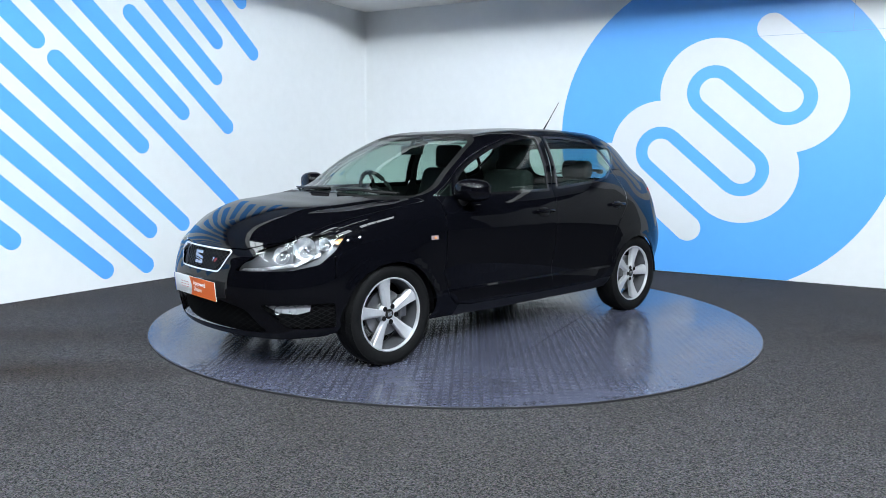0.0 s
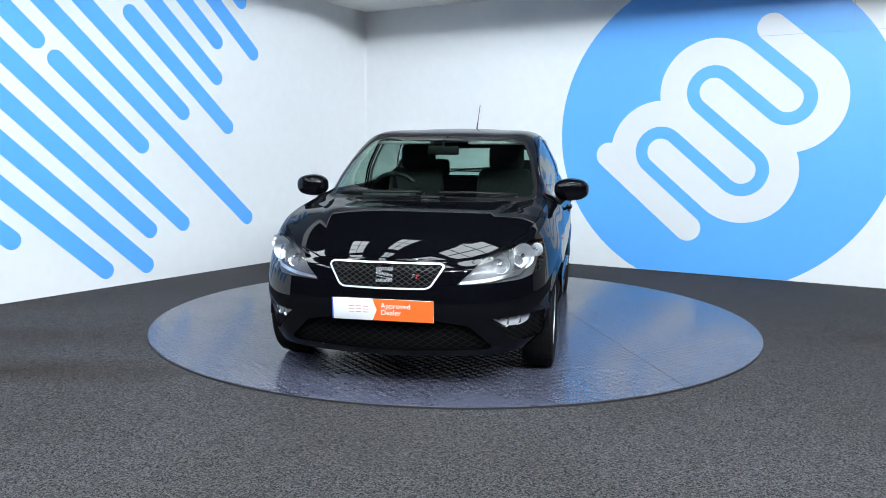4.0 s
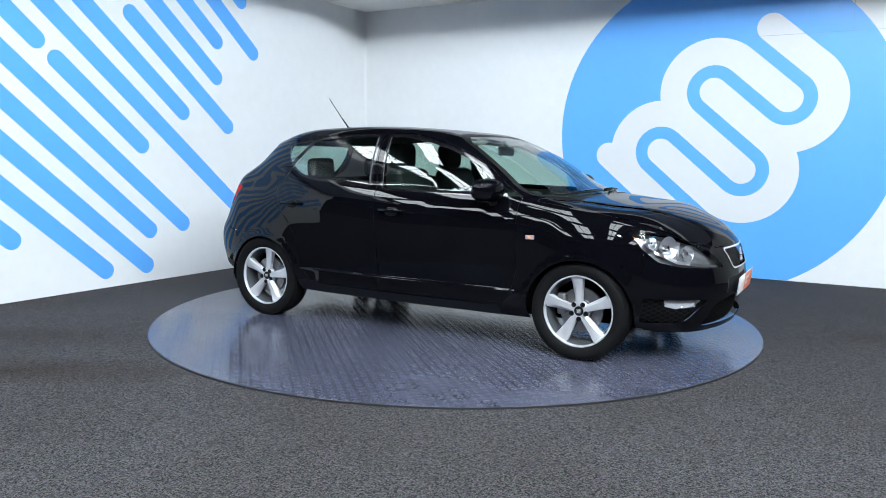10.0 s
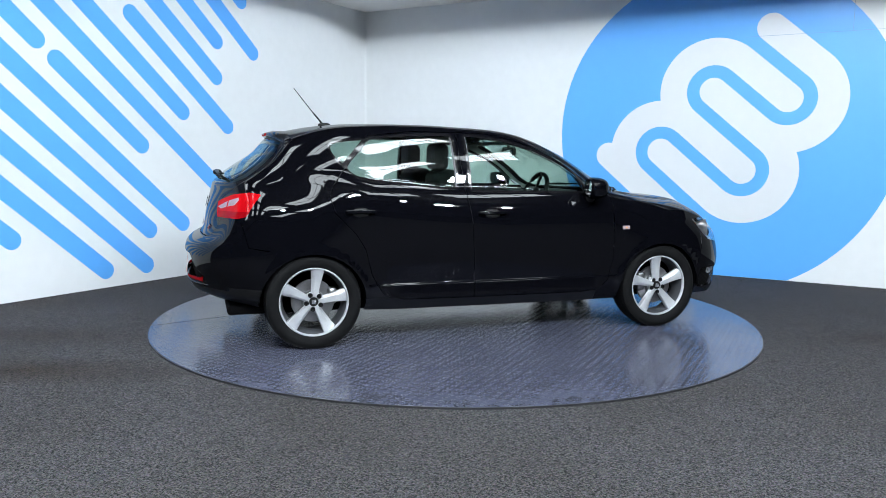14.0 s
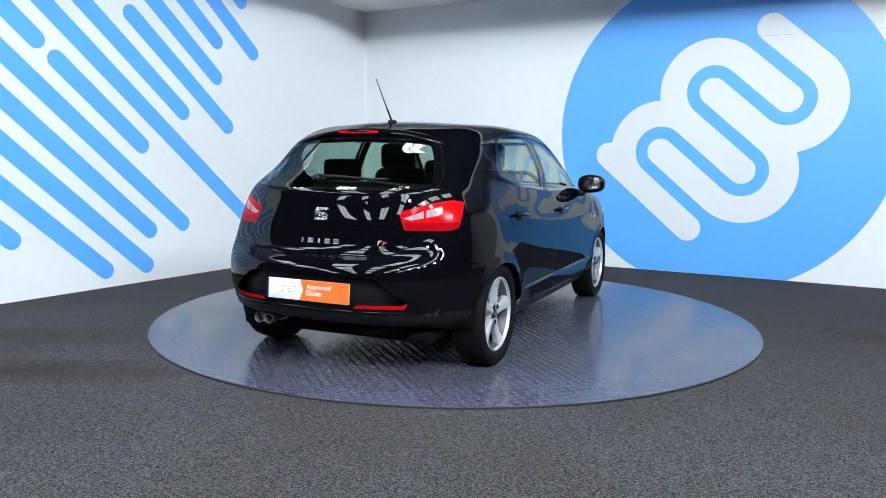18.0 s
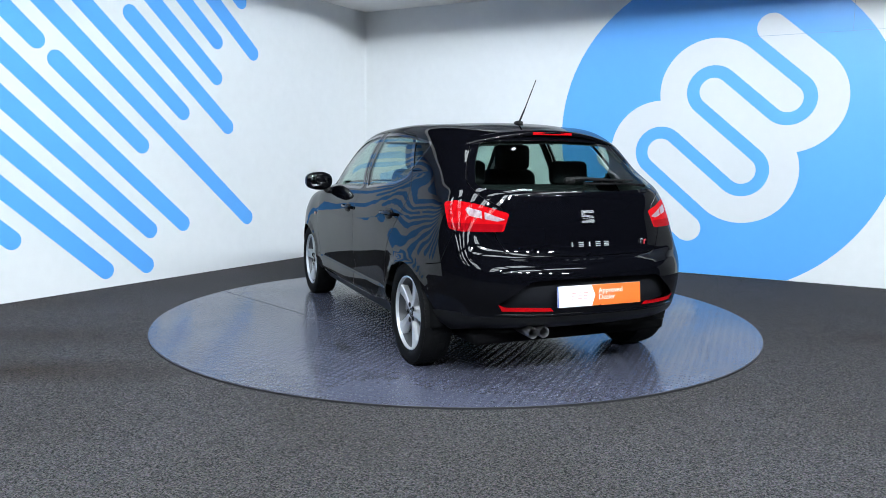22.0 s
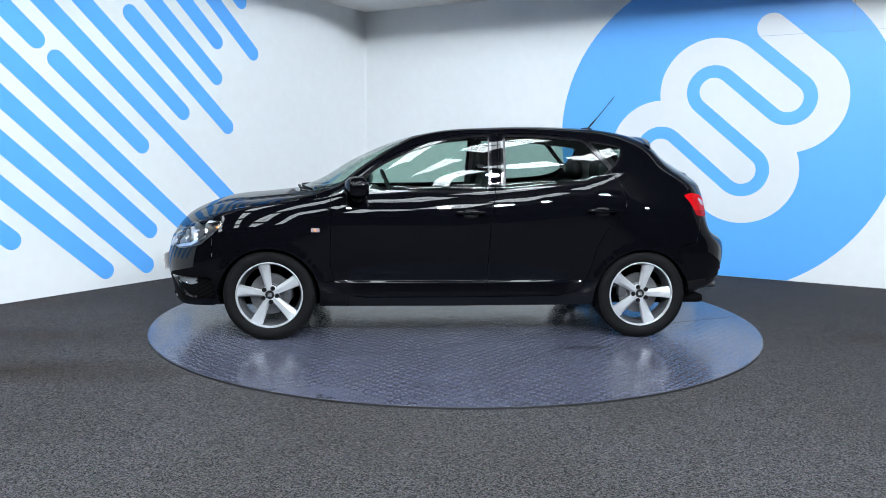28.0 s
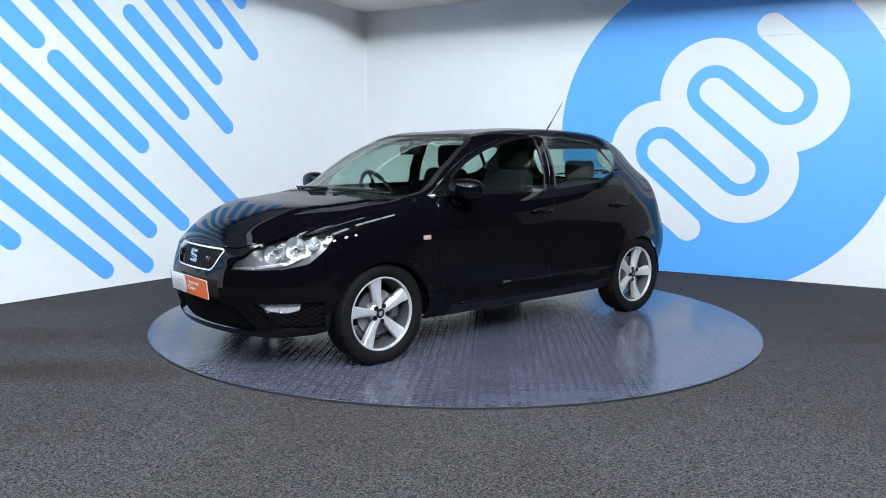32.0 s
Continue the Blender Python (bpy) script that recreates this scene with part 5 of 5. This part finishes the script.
NUT = sharp(lathe([(.0, -.004), (.009, -.004), (.0095, .0015), (.0145, .0015), (.0155, -.002)], 14))
DISC = sharp(lathe([(.07, .01), (.135, .01), (.135, -.012), (.07, -.012)], 48))
BELL = sharp(lathe([(.0, .022), (.068, .022), (.072, .01)], 32))
SPOKE = spoke_mesh()


def tread_mesh():
    """Shallow cross ribs and three grooves' worth of blocks over the tyre's running face."""
    verts, faces = [], []
    n = 60
    for i in range(n):
        a0, a1 = TAU * (i + .12) / n, TAU * (i + .88) / n
        for y0, y1, sk in ((-.082, -.045, .3), (-.038, -.004, -.15), (.004, .038, .15), (.045, .082, -.3)):
            base = len(verts)
            for r in (RT - .004, RT + .0015):
                rr0, rr1 = (r - .008 if abs(y0) > .07 else r), (r - .008 if abs(y1) > .07 else r)
                for a, y, rr in ((a0, y0, rr0), (a1, y0, rr0), (a1 + sk * TAU / n, y1, rr1), (a0 + sk * TAU / n, y1, rr1)):
                    verts.append((rr * math.cos(a), y, rr * math.sin(a)))
            b = base
            faces += [(b + 4, b + 5, b + 6, b + 7), (b, b + 1, b + 5, b + 4), (b + 1, b + 2, b + 6, b + 5), (b + 2, b + 3, b + 7, b + 6), (b + 3, b, b + 4, b + 7)]
    return mesh_of("tread", verts, faces, smooth=False)


TREAD = tread_mesh()


def build_wheel(x, side, turn, front):
    """side +1: the car's left. The wheel's own outward direction is +y."""
    w = new("wheel")
    w.parent = car
    w.matrix_basis = Matrix.Translation(OFF + Vector((x, side * .732, .296))) @ pose(0, 0, 0, 0, 0, 0 if side > 0 else 180)
    w["label"] = "silver five-spoke alloy wheel with a low-profile black tyre"
    for me, nm, m in ((TYRE, "tyre", M_RUBBER), (TREAD, "tread", M_RUBBER), (RIM, "rim", M_ALLOY), (BARREL, "rim_barrel", M_BARREL), (HUB, "hub", M_ALLOY), (CAP, "centre_cap", M_PLASTIC), (DISC, "brake_disc", M_STEEL), (BELL, "disc_bell", M_STEEL)):
        if me.materials:
            link(me, nm, w)
        else:
            part(nm, me, m, w)
    for k in range(5):
        m = Matrix.Rotation(radians(turn + 72 * k) * (1 if side > 0 else -1), 4, "Y") @ Matrix.Translation((0, .046, 0))
        if SPOKE.materials:
            link(SPOKE, "spoke", w, m)
        else:
            part("spoke", SPOKE, M_ALLOY, w, m=m)
        m = Matrix.Rotation(radians(turn + 72 * k + 36) * (1 if side > 0 else -1), 4, "Y") @ Matrix.Translation((0, .0605, .047))
        if NUT.materials:
            link(NUT, "wheel_bolt", w, m)
        else:
            part("wheel_bolt", NUT, M_PLASTIC, w, m=m)
    # calliper towards the car's middle on front wheels, towards the tail on rear ones
    cx = (-.118 if front else .118) * (1 if side > 0 else -1)
    part("brake_calliper", box_bm(.055, .06, .13 if front else .1, (cx, .012, .03), .012), M_STEEL, w)
    part("cap_mark", box_bm(.026, .002, .026, (0, .0585, 0), .0006), M_BADGE, w)
    return w


def link(me, name, parent, m=None):
    ob = new(name, me)
    ob.parent = parent
    if m is not None:
        ob.matrix_basis = m
    return ob


build_wheel(1.2345, 1, 10, True)
build_wheel(1.2345, -1, -4, True)
build_wheel(-1.2345, 1, -16, False)
build_wheel(-1.2345, -1, 8, False)


# wheel housings, floor pan and the closed underside
def wheel_house(x, side, r):
    verts, faces = [], []
    n = 28
    for i in range(n + 1):
        a = math.pi * (i / n) * 1.0 + .02
        for y in (.84, .5):
            yy = y if y < .6 else .80
            verts.append((x + r * math.cos(a), side * yy, .285 + r * .95 * math.sin(a)))
    for i in range(n):
        faces.append((2 * i, 2 * i + 1, 2 * i + 3, 2 * i + 2))
    base = len(verts)
    for i in range(n + 1):
        verts.append(verts[2 * i + 1])
    verts.append((x, side * .5, .2))
    for i in range(n):
        faces.append((base + i, base + i + 1, base + n + 1))
    me = mesh_of("wheel_house", [Vector(v) + OFF for v in verts], faces)
    part("wheel_house", me, M_VOID, car)


for s in (1, -1):
    wheel_house(1.2345, s, .338)
    wheel_house(-1.2345, s, .333)
part("underbody", box_bm(3.5, 1.24, .06, Vector((0, 0, .23)) + OFF, .02), M_VOID, car, "black underbody pan")
for x in (1.2345, -1.2345):
    part("axle_beam", box_bm(.09, 1.2, .07, Vector((x, 0, .25)) + OFF, .02), M_VOID, car)


# ---- small parts
def skin_at(px, a, b, where):
    """Place and normal of the left half where the drawing plane px shows (a, b)."""
    best = None
    far = out_of_box(SKIN, px, np.array((a, b)), np.array((a, b)))
    for i in np.flatnonzero(~far):
        f = SKIN[i]
        c = f[:, :3].mean(0)
        q = f[:, :3] @ px.T
        if not where(c, f[:, 3:].mean(0)):
            continue
        d = np.hypot(*(q.mean(0) - (a, b)))
        if best is None or d < best[0]:
            best = (d, f)
    f = best[1]
    q = f[:, :3] @ px.T
    w = 1 / np.maximum(np.hypot(*(q - (a, b)).T), 1e-4)
    w /= w.sum()
    p, n = (f[:, :3] * w[:, None]).sum(0), (f[:, 3:] * w[:, None]).sum(0)
    n /= np.linalg.norm(n)
    return Vector(p), Vector(n)


def seat_on(p, n, sg, lift=0.0):
    """A pose on the skin: y axis outwards, z axis up; sg -1 mirrors to the right side."""
    p, n = Vector((p.x, sg * p.y, p.z)), Vector((n.x, sg * n.y, n.z))
    z = (UP - n * n.z).normalized()
    x = n.cross(z)
    m = Matrix((x, n, z)).transposed().to_4x4()
    return Matrix.Translation(p + n * lift + OFF) @ m


def bar_bm(pts, r, n=8):
    """A round bar through points."""
    bm = bmesh.new()
    rings = []
    for i, p in enumerate(pts):
        p = Vector(p)
        d = (Vector(pts[min(i + 1, len(pts) - 1)]) - Vector(pts[max(i - 1, 0)])).normalized()
        u = d.orthogonal().normalized()
        v = d.cross(u)
        rr = r[i] if isinstance(r, (list, tuple)) else r
        rings.append([bm.verts.new(p + u * rr * math.cos(TAU * k / n) + v * rr * math.sin(TAU * k / n)) for k in range(n)])
    for a, b in zip(rings, rings[1:]):
        for k in range(n):
            bm.faces.new((a[k], a[(k + 1) % n], b[(k + 1) % n], b[k])).smooth = True
    bm.faces.new(rings[0][::-1])
    bm.faces.new(rings[-1])
    bmesh.ops.recalc_face_normals(bm, faces=bm.faces)
    return bm


def blob_bm(sx, sy, sz, e=0.75, nu=28, nv=16, shape=None):
    """A rounded block (superellipsoid); shape(x, y, z) may bend it."""
    bm = bmesh.new()
    pw = lambda c: math.copysign(abs(c) ** e, c)
    grid = []
    for j in range(1, nv):
        ph = -math.pi / 2 + math.pi * j / nv
        row = []
        for i in range(nu):
            th = TAU * i / nu
            p = Vector((sx * pw(math.cos(ph)) * pw(math.cos(th)), sy * pw(math.cos(ph)) * pw(math.sin(th)), sz * pw(math.sin(ph))))
            row.append(bm.verts.new(shape(p) if shape else p))
        grid.append(row)
    ends = [bm.verts.new(shape(Vector((0, 0, s * sz))) if shape else Vector((0, 0, s * sz))) for s in (-1, 1)]
    for a, b in zip(grid, grid[1:]):
        for i in range(nu):
            bm.faces.new((a[i], a[(i + 1) % nu], b[(i + 1) % nu], b[i]))
    for i in range(nu):
        bm.faces.new((grid[0][(i + 1) % nu], grid[0][i], ends[0]))
        bm.faces.new((grid[-1][i], grid[-1][(i + 1) % nu], ends[1]))
    bmesh.ops.recalc_face_normals(bm, faces=bm.faces)
    for f in bm.faces:
        f.smooth = True
    return bm


def flank(c, n):
    return c[1] > .5


def build_flank(sg):
    df, dr = DOORS[sg < 0]
    for door, x, z in ((df, -.065, .835), (dr, -.945, .853)):
        p, n = skin_at(SIDE, x, z, flank)
        m = seat_on(p, n, sg)
        part("handle_cup", blob_bm(.052, .012, .030, .8, 20, 10), M_PLASTIC, door, "dark handle recess", m=m)
        grip = box_bm(.19, .022, .024, (0, .030, .004), .009, 3)
        for v in grip.verts:
            v.co.y -= 1.6 * v.co.x ** 2
        part("handle", grip, M_PAINT, door, m=m)
        for s in (-1, 1):
            part("handle_foot", box_bm(.024, .030, .020, (s * .078, .008, .004), .006), M_PAINT, door, m=m)
    # side indicator
    p, n = skin_at(SIDE, .93, .724, flank)
    m = seat_on(p, n, sg, .001)
    rep = part("side_indicator", box_bm(.056, .010, .026, (0, 0, 0), .004, 3), M_LENS_CLEAR, car, "small clear side indicator", m=m)
    part("bulb", box_bm(.014, .003, .012, (0, .0055, 0), .001), M_AMBER, rep)
    # door mirror: housing, glass, arm, foot
    def hood_shape(p):
        q = p.copy()
        if q.x < -.02:
            q.x = -.02 + (q.x + .02) * .45
        k = (q.y + .1) / .2
        q.z *= .80 + .2 * (1 - abs(k - .45))
        q.x -= .03 * k
        return q
    mir = part("door_mirror", blob_bm(.092, .110, .073, .72, 32, 20, hood_shape), M_PAINT, car, "glossy black door mirror",
               m=Matrix.Translation(Vector((.665, sg * .878, 1.0)) + OFF) )
    if sg < 0:
        for v in mir.data.vertices:
            v.co.y = -v.co.y
        mir.data.flip_normals()
    g = blob_bm(.004, .080, .050, .6, 24, 12)
    part("mirror_glass", g, M_MIRROR, mir, "mirror glass", m=pose(-.060, 0, 0, 0, 4, sg * 14))
    part("mirror_arm", bar_bm([(-.005, sg * -.05, -.04), (.0, sg * -.09, -.085), (.02, sg * -.128, -.125), (.03, sg * -.145, -.15)], [.034, .030, .028, .026], 12), M_PLASTIC, mir)


for sg in (1, -1):
    build_flank(sg)

# aerial: foot and rod on the roof
part("aerial_foot", blob_bm(.045, .020, .016, .8, 20, 10), M_PLASTIC, roof, m=pose(*(Vector((-1.035, 0, 1.415)) + OFF)))
aer = part("aerial", bar_bm([Vector(p) + OFF for p in ((-1.045, 0, 1.42), (-1.10, 0, 1.485), (-1.12, 0, 1.508), (-1.245, 0, 1.665))], [.0065, .0055, .0032, .0026], 8), M_PLASTIC, roof, "thin black roof aerial")


# roof spoiler with the high brake lamp
def build_spoiler():
    bm = bmesh.new()
    secs = []
    for i in range(25):
        y = -.50 + i * 1.0 / 24
        k = (y / .5) ** 2
        xl, xt = -1.33 + .055 * k, -1.462 + .10 * k
        zl, zt = 1.366 - .056 * k - .012 * k * k, 1.349 - .060 * k - .012 * k * k
        sec = [(xl, zl + .001), ((xl + xt) / 2, (zl + zt) / 2 + .009), (xt + .008, zt + .003), (xt, zt - .006), (xt + .01, zt - .020), ((xl + xt) / 2 + .02, (zl + zt) / 2 - .035)]
        secs.append([bm.verts.new(Vector((x, y, z)) + OFF) for x, z in sec])
    for a, b in zip(secs, secs[1:]):
        for k in range(5):
            bm.faces.new((a[k], b[k], b[k + 1], a[k + 1])).smooth = True
    bm.faces.new(secs[0][::-1])
    bm.faces.new(secs[-1])
    bmesh.ops.recalc_face_normals(bm, faces=bm.faces)
    sp = part("roof_spoiler", bm, M_PAINT, tailgate)
    bm = box_bm(.010, .26, .016, (0, 0, 0), .003)
    for v in bm.verts:
        v.co.x += .10 * (v.co.y / .5) ** 2
    part("brake_lamp", bm, M_LENS_RED, sp, "red high brake lamp", m=pose(*(Vector((-1.460, 0, 1.339)) + OFF)))


build_spoiler()


# bright-edged lip along the foot of the rear bumper
def rear_face(c, n):
    return c[0] < -1.35


def nose_face(c, n):
    return c[0] > 1.3


def along(px, pts, where, lift, mirror=False):
    out = []
    for a, b in pts:
        p, n = skin_at(px, abs(a), b, where)
        s = 1 if a >= 0 else -1
        out.append(Vector((p.x, s * p.y, p.z)) + Vector((n.x, s * n.y, n.z)) * lift + OFF)
    return out


part("valance_lip", bar_bm(along(FRONT, [(y / 100, .392) for y in range(-56, 57, 8)], rear_face, -.001), .007, 8), M_PAINT, bumper_r, "glossy black lower lip")
# rear wiper, resting along the foot of the glass
wip = part("rear_wiper", bar_bm(along(FRONT, [(.07, 1.065), (.0, 1.068), (-.12, 1.062), (-.25, 1.056), (-.36, 1.05)], rear_face, .03), [.014, .012, .009, .008, .006], 8), M_PLASTIC, tailgate, "black rear wiper")
part("wiper_blade", bar_bm(along(FRONT, [(-.02, 1.052), (-.15, 1.050), (-.3, 1.044), (-.45, 1.036)], rear_face, .014), .007, 6), M_RUBBER, wip)
part("wiper_cap", blob_bm(.03, .03, .02, .8, 16, 8), M_PLASTIC, wip, m=Matrix.Translation(along(FRONT, [(.07, 1.065)], rear_face, .02)[0]))


def screen_face(c, n):
    return .1 < c[0] < 1.25 and c[2] > .9


for pts in ([(-.58, .966), (-.40, .970), (-.2, .974), (-.02, .976)], [(.10, .974), (.25, .975), (.42, .972), (.56, .966)]):
    w = part("windscreen_wiper", bar_bm(along(FRONT, pts, screen_face, .012), .007, 8), M_PLASTIC, car, "black windscreen wiper")
    part("wiper_blade", bar_bm(along(FRONT, [(a, b + .008) for a, b in pts], screen_face, .006), .006, 6), M_RUBBER, w)

# twin tail pipe
ex = part("exhaust", bar_bm([Vector((-1.45, .325, .27)) + OFF, Vector((-1.80, .325, .285)) + OFF], .03, 12), M_STEEL, car, "twin steel tail pipes")
for y in (.303, .368):
    me = sharp(lathe([(.023, -.16), (.028, -.15), (.030, 0), (.0285, .003), (.0265, 0), (.025, -.12), (0, -.12)], 24))
    part("tail_pipe", me, M_STEEL, ex, m=Matrix.Translation(Vector((-1.93, y, .292)) + OFF) @ pose(0, 0, 0, 0, 0, 90) @ pose(0, 0, 0, -2))


# ---- plates: white arrow field, orange field, print
def text_mesh(body, size, depth=0.0006, spacing=1.0):
    cu = bpy.data.curves.new("print", "FONT")
    cu.body, cu.size, cu.extrude, cu.space_line = body, size, depth, spacing
    cu.resolution_u = 3
    ob = bpy.data.objects.new("print", cu)
    scene.collection.objects.link(ob)
    dg = bpy.context.evaluated_depsgraph_get()
    me = bpy.data.meshes.new_from_object(ob.evaluated_get(dg))
    bpy.data.objects.remove(ob)
    return me


def number_plate(parent, m):
    """A dealer's show plate, drawn in x (left to right as read) and y; it faces +z."""
    pl = part("show_plate", box_bm(.520, .111, .004, (0, 0, -.002), .0015), M_PLATEWHITE, parent, "white and orange dealer show plate", m=m)
    tip = -.028
    o = [(tip - .022, -.0550), (.2595, -.0550), (.2595, .0550), (tip - .022, .0550), (tip, 0)]
    part("orange_field", slab_bm(o, .0008, (0, 0, .0001), (1, 0, 0), (0, 1, 0), UP), M_ORANGE, pl)
    part("print", text_mesh("Approved\nDealer", .038, .0003, .92), M_PLATEWHITE, pl, "white lettering", m=pose(tip + .020, .010, .0012))
    # a three-part faded mark, as plain bars
    for k in range(3):
        x = -.172 + k * .036
        part("mark", box_bm(.028, .005, .0006, (x + .014, .016, .0005)), M_PINK, pl)
        part("mark", box_bm(.028, .004, .0006, (x + .014, .001, .0005)), M_PINK, pl)
        part("mark", box_bm(.028, .004, .0006, (x + .014, -.014, .0005)), M_PINK, pl)
    part("edge_band", slab_bm([(-.26, -.0555), (-.2535, -.0555), (-.2535, .0555), (-.26, .0555)], .0008, (0, 0, .0001), (1, 0, 0), (0, 1, 0), UP), M_PLATEBLUE, pl)
    return pl


def facing_pose(at, out, up=UP):
    """z axis along out, y axis up: for flat things on the nose or tail."""
    z = Vector(out).normalized()
    y = (Vector(up) - z * z.dot(Vector(up))).normalized()
    x = y.cross(z)
    return Matrix.Translation(Vector(at) + OFF) @ Matrix((x, y, z)).transposed().to_4x4()


number_plate(bumper_f, facing_pose((2.046, 0, .443), (1, 0, -.10)))
number_plate(bumper_r, facing_pose((-1.984, 0, .484), (-1, 0, .10)))


# ---- badges: a slanted block in two halves, model letters as bars, a small two-tone mark
def emblem(parent, m, w, h):
    t = .004
    b = part("emblem", slab_bm([(-w / 2, h * .02), (-w / 2, h * .40), (-w * .42, h / 2), (w * .5, h / 2), (w * .5, h * .28), (-w * .18, h * .28), (-w * .18, h * .19), (w * .5, -h * .10), (w * .5, -h * .02)][:7] + [(w * .5, h * .02), (w * .5, -h * .14), (-w * .5, h * .02)],
                               t, (0, 0, 0), (1, 0, 0), (0, 1, 0), UP), M_BADGE, parent, "silver emblem", m=m)
    part("emblem_lower", slab_bm([(-w * .5, -h * .06), (w * .5, -h * .22), (w * .5, -h * .40), (w * .42, -h * .5), (-w * .5, -h * .5), (-w * .5, -h * .29), (w * .16, -h * .29), (w * .16, -h * .23), (-w * .5, -h * .12)],
                                 t, (0, 0, 0), (1, 0, 0), (0, 1, 0), UP), M_BADGE, b)
    return b


def two_tone(parent, m, s):
    for k, mm in ((0, M_BADGE), (1, M_RED)):
        part("trim_mark", slab_bm([(k * s * .55 - s * .5, -s * .3 - k * s * .12), (k * s * .55 - s * .36, -s * .3 - k * s * .12), (k * s * .55 - s * .28, s * .05 - k * s * .12), (k * s * .55, s * .12 - k * s * .12), (k * s * .55 + s * .04, s * .3 - k * s * .12), (k * s * .55 - s * .38, s * .3 - k * s * .12)],
                                  .003, (0, 0, 0), (1, 0, 0), (0, 1, 0), UP), mm, parent, m=m)


emblem(bumper_f, facing_pose((2.006, 0, .615), (1, 0, .16)), .086, .074)
two_tone(bumper_f, facing_pose((1.992, .155, .612), (1, .1, .16)), .036)
p, n = skin_at(FRONT, .01, .887, rear_face)
emblem(tailgate, facing_pose((p.x - .003, 0, .887), (n.x, 0, n.z)), .080, .070)
p, n = skin_at(FRONT, .01, .742, rear_face)
for k, (wd, bars) in enumerate(((.008, 1), (.030, 3), (.008, 1), (.030, 3), (.030, 3))):
    y = .108 - k * .054
    q, nn = skin_at(FRONT, abs(y), .742, rear_face)
    m = facing_pose((q.x - .006, y, .742), (nn.x, nn.y * (1 if y > 0 else -1), nn.z))
    for j in range(bars):
        hh = .024 if bars == 1 else .0055
        yy = 0 if bars == 1 else (j - 1) * .010
        part("model_letter_bar", box_bm(wd, hh, .004, (0, yy, .001)), M_SATIN, tailgate, m=m)
q, nn = skin_at(FRONT, .372, .745, rear_face)
two_tone(tailgate, facing_pose((q.x - .003, -.372, .745), (nn.x, -nn.y, nn.z)), .048)


# ---- cabin
def cabin():
    part("cabin_floor", box_bm(2.3, 1.24, .04, Vector((-.35, 0, .32)) + OFF, .01), M_DASH, car)
    dash = part("dashboard", box_bm(.42, 1.26, .26, Vector((.78, 0, .80)) + OFF, .06, 4), M_DASH, car, "dark grey dashboard")
    part("instrument_hood", box_bm(.20, .34, .07, Vector((.64, -.34, .935)) + OFF, .03, 4), M_DASH, dash)
    part("centre_console", box_bm(.55, .22, .28, Vector((.42, 0, .55)) + OFF, .04, 3), M_DASH, dash)
    # steering wheel on the right-hand side
    sw = part("steering_wheel", bar_bm([(.182 * math.cos(TAU * k / 32), .182 * math.sin(TAU * k / 32), 0) for k in range(33)], .016, 10), M_PLASTIC, car, "black steering wheel",
              m=Matrix.Translation(Vector((.44, -.34, .915)) + OFF) @ pose(0, 0, 0, 0, -66, 0))
    part("hub", blob_bm(.075, .06, .025, .8, 20, 10), M_PLASTIC, sw)
    for a in (0, 180, 270):
        part("spoke", box_bm(.12, .03, .012, (.11, 0, 0), .004), M_PLASTIC, sw, m=pose(0, 0, 0, 0, 0, a + 90))
    part("column", bar_bm([Vector((.46, -.34, .90)) + OFF, Vector((.66, -.34, .80)) + OFF], .04, 10), M_PLASTIC, dash)
    for y in (-.35, .35):
        st = part("front_seat", box_bm(.50, .50, .18, Vector((.10, y, .50)) + OFF, .06, 4), M_FABRIC, car, "charcoal fabric front seat")
        bk = box_bm(.16, .48, .60, (0, 0, .30), .065, 4)
        for v in bk.verts:
            v.co.x += .05 * (v.co.y / .24) ** 2
            v.co.y *= 1 - .16 * max(0, v.co.z - .3) / .3
        part("backrest", bk, M_FABRIC, st, m=pose(*(Vector((-.16, y, .52)) + OFF), 0, -14, 0))
        part("headrest", box_bm(.10, .27, .19, Vector((-.30, y, 1.20)) + OFF, .045, 4), M_FABRIC, st)
        for s in (-1, 1):
            part("headrest_post", bar_bm([Vector((-.28, y + s * .07, 1.02)) + OFF, Vector((-.30, y + s * .07, 1.14)) + OFF], .006, 8), M_CHROME, st)
    rs = part("rear_bench", box_bm(.50, 1.22, .18, Vector((-.72, 0, .52)) + OFF, .06, 4), M_FABRIC, car, "charcoal fabric rear bench")
    part("backrest", box_bm(.14, 1.20, .50, Vector((-1.02, 0, .78)) + OFF, .05, 4), M_FABRIC, rs)
    for y in (-.37, .37):
        part("headrest", box_bm(.09, .27, .15, Vector((-1.04, y, 1.105)) + OFF, .04, 4), M_FABRIC, rs)
    part("parcel_shelf", box_bm(.50, 1.05, .02, Vector((-1.36, 0, .985)) + OFF, .006), M_DASH, car, "black parcel shelf")
    rv = part("inside_mirror", box_bm(.03, .22, .065, Vector((.38, -.02, 1.245)) + OFF, .012, 3), M_PLASTIC, car)
    part("mirror_glass", box_bm(.004, .205, .052, Vector((.364, -.02, 1.245)) + OFF, .001), M_MIRROR, rv)
    part("mirror_stalk", bar_bm([Vector((.39, -.02, 1.26)) + OFF, Vector((.36, -.02, 1.315)) + OFF], .012, 8), M_PLASTIC, rv)
    for y in (-.33, .33):
        part("sun_visor", box_bm(.17, .38, .02, Vector((.20, y, 1.30)) + OFF, .006), M_HEADLINER, car, m=None)


cabin()


# ---------------------------------------------------------------- what moves
def motions():
    rows = [(t, pose(0, 0, 0, 0, 0, a)) for t, a in TURN]
    walk(table, rows)
    walk(car, rows)


motions()
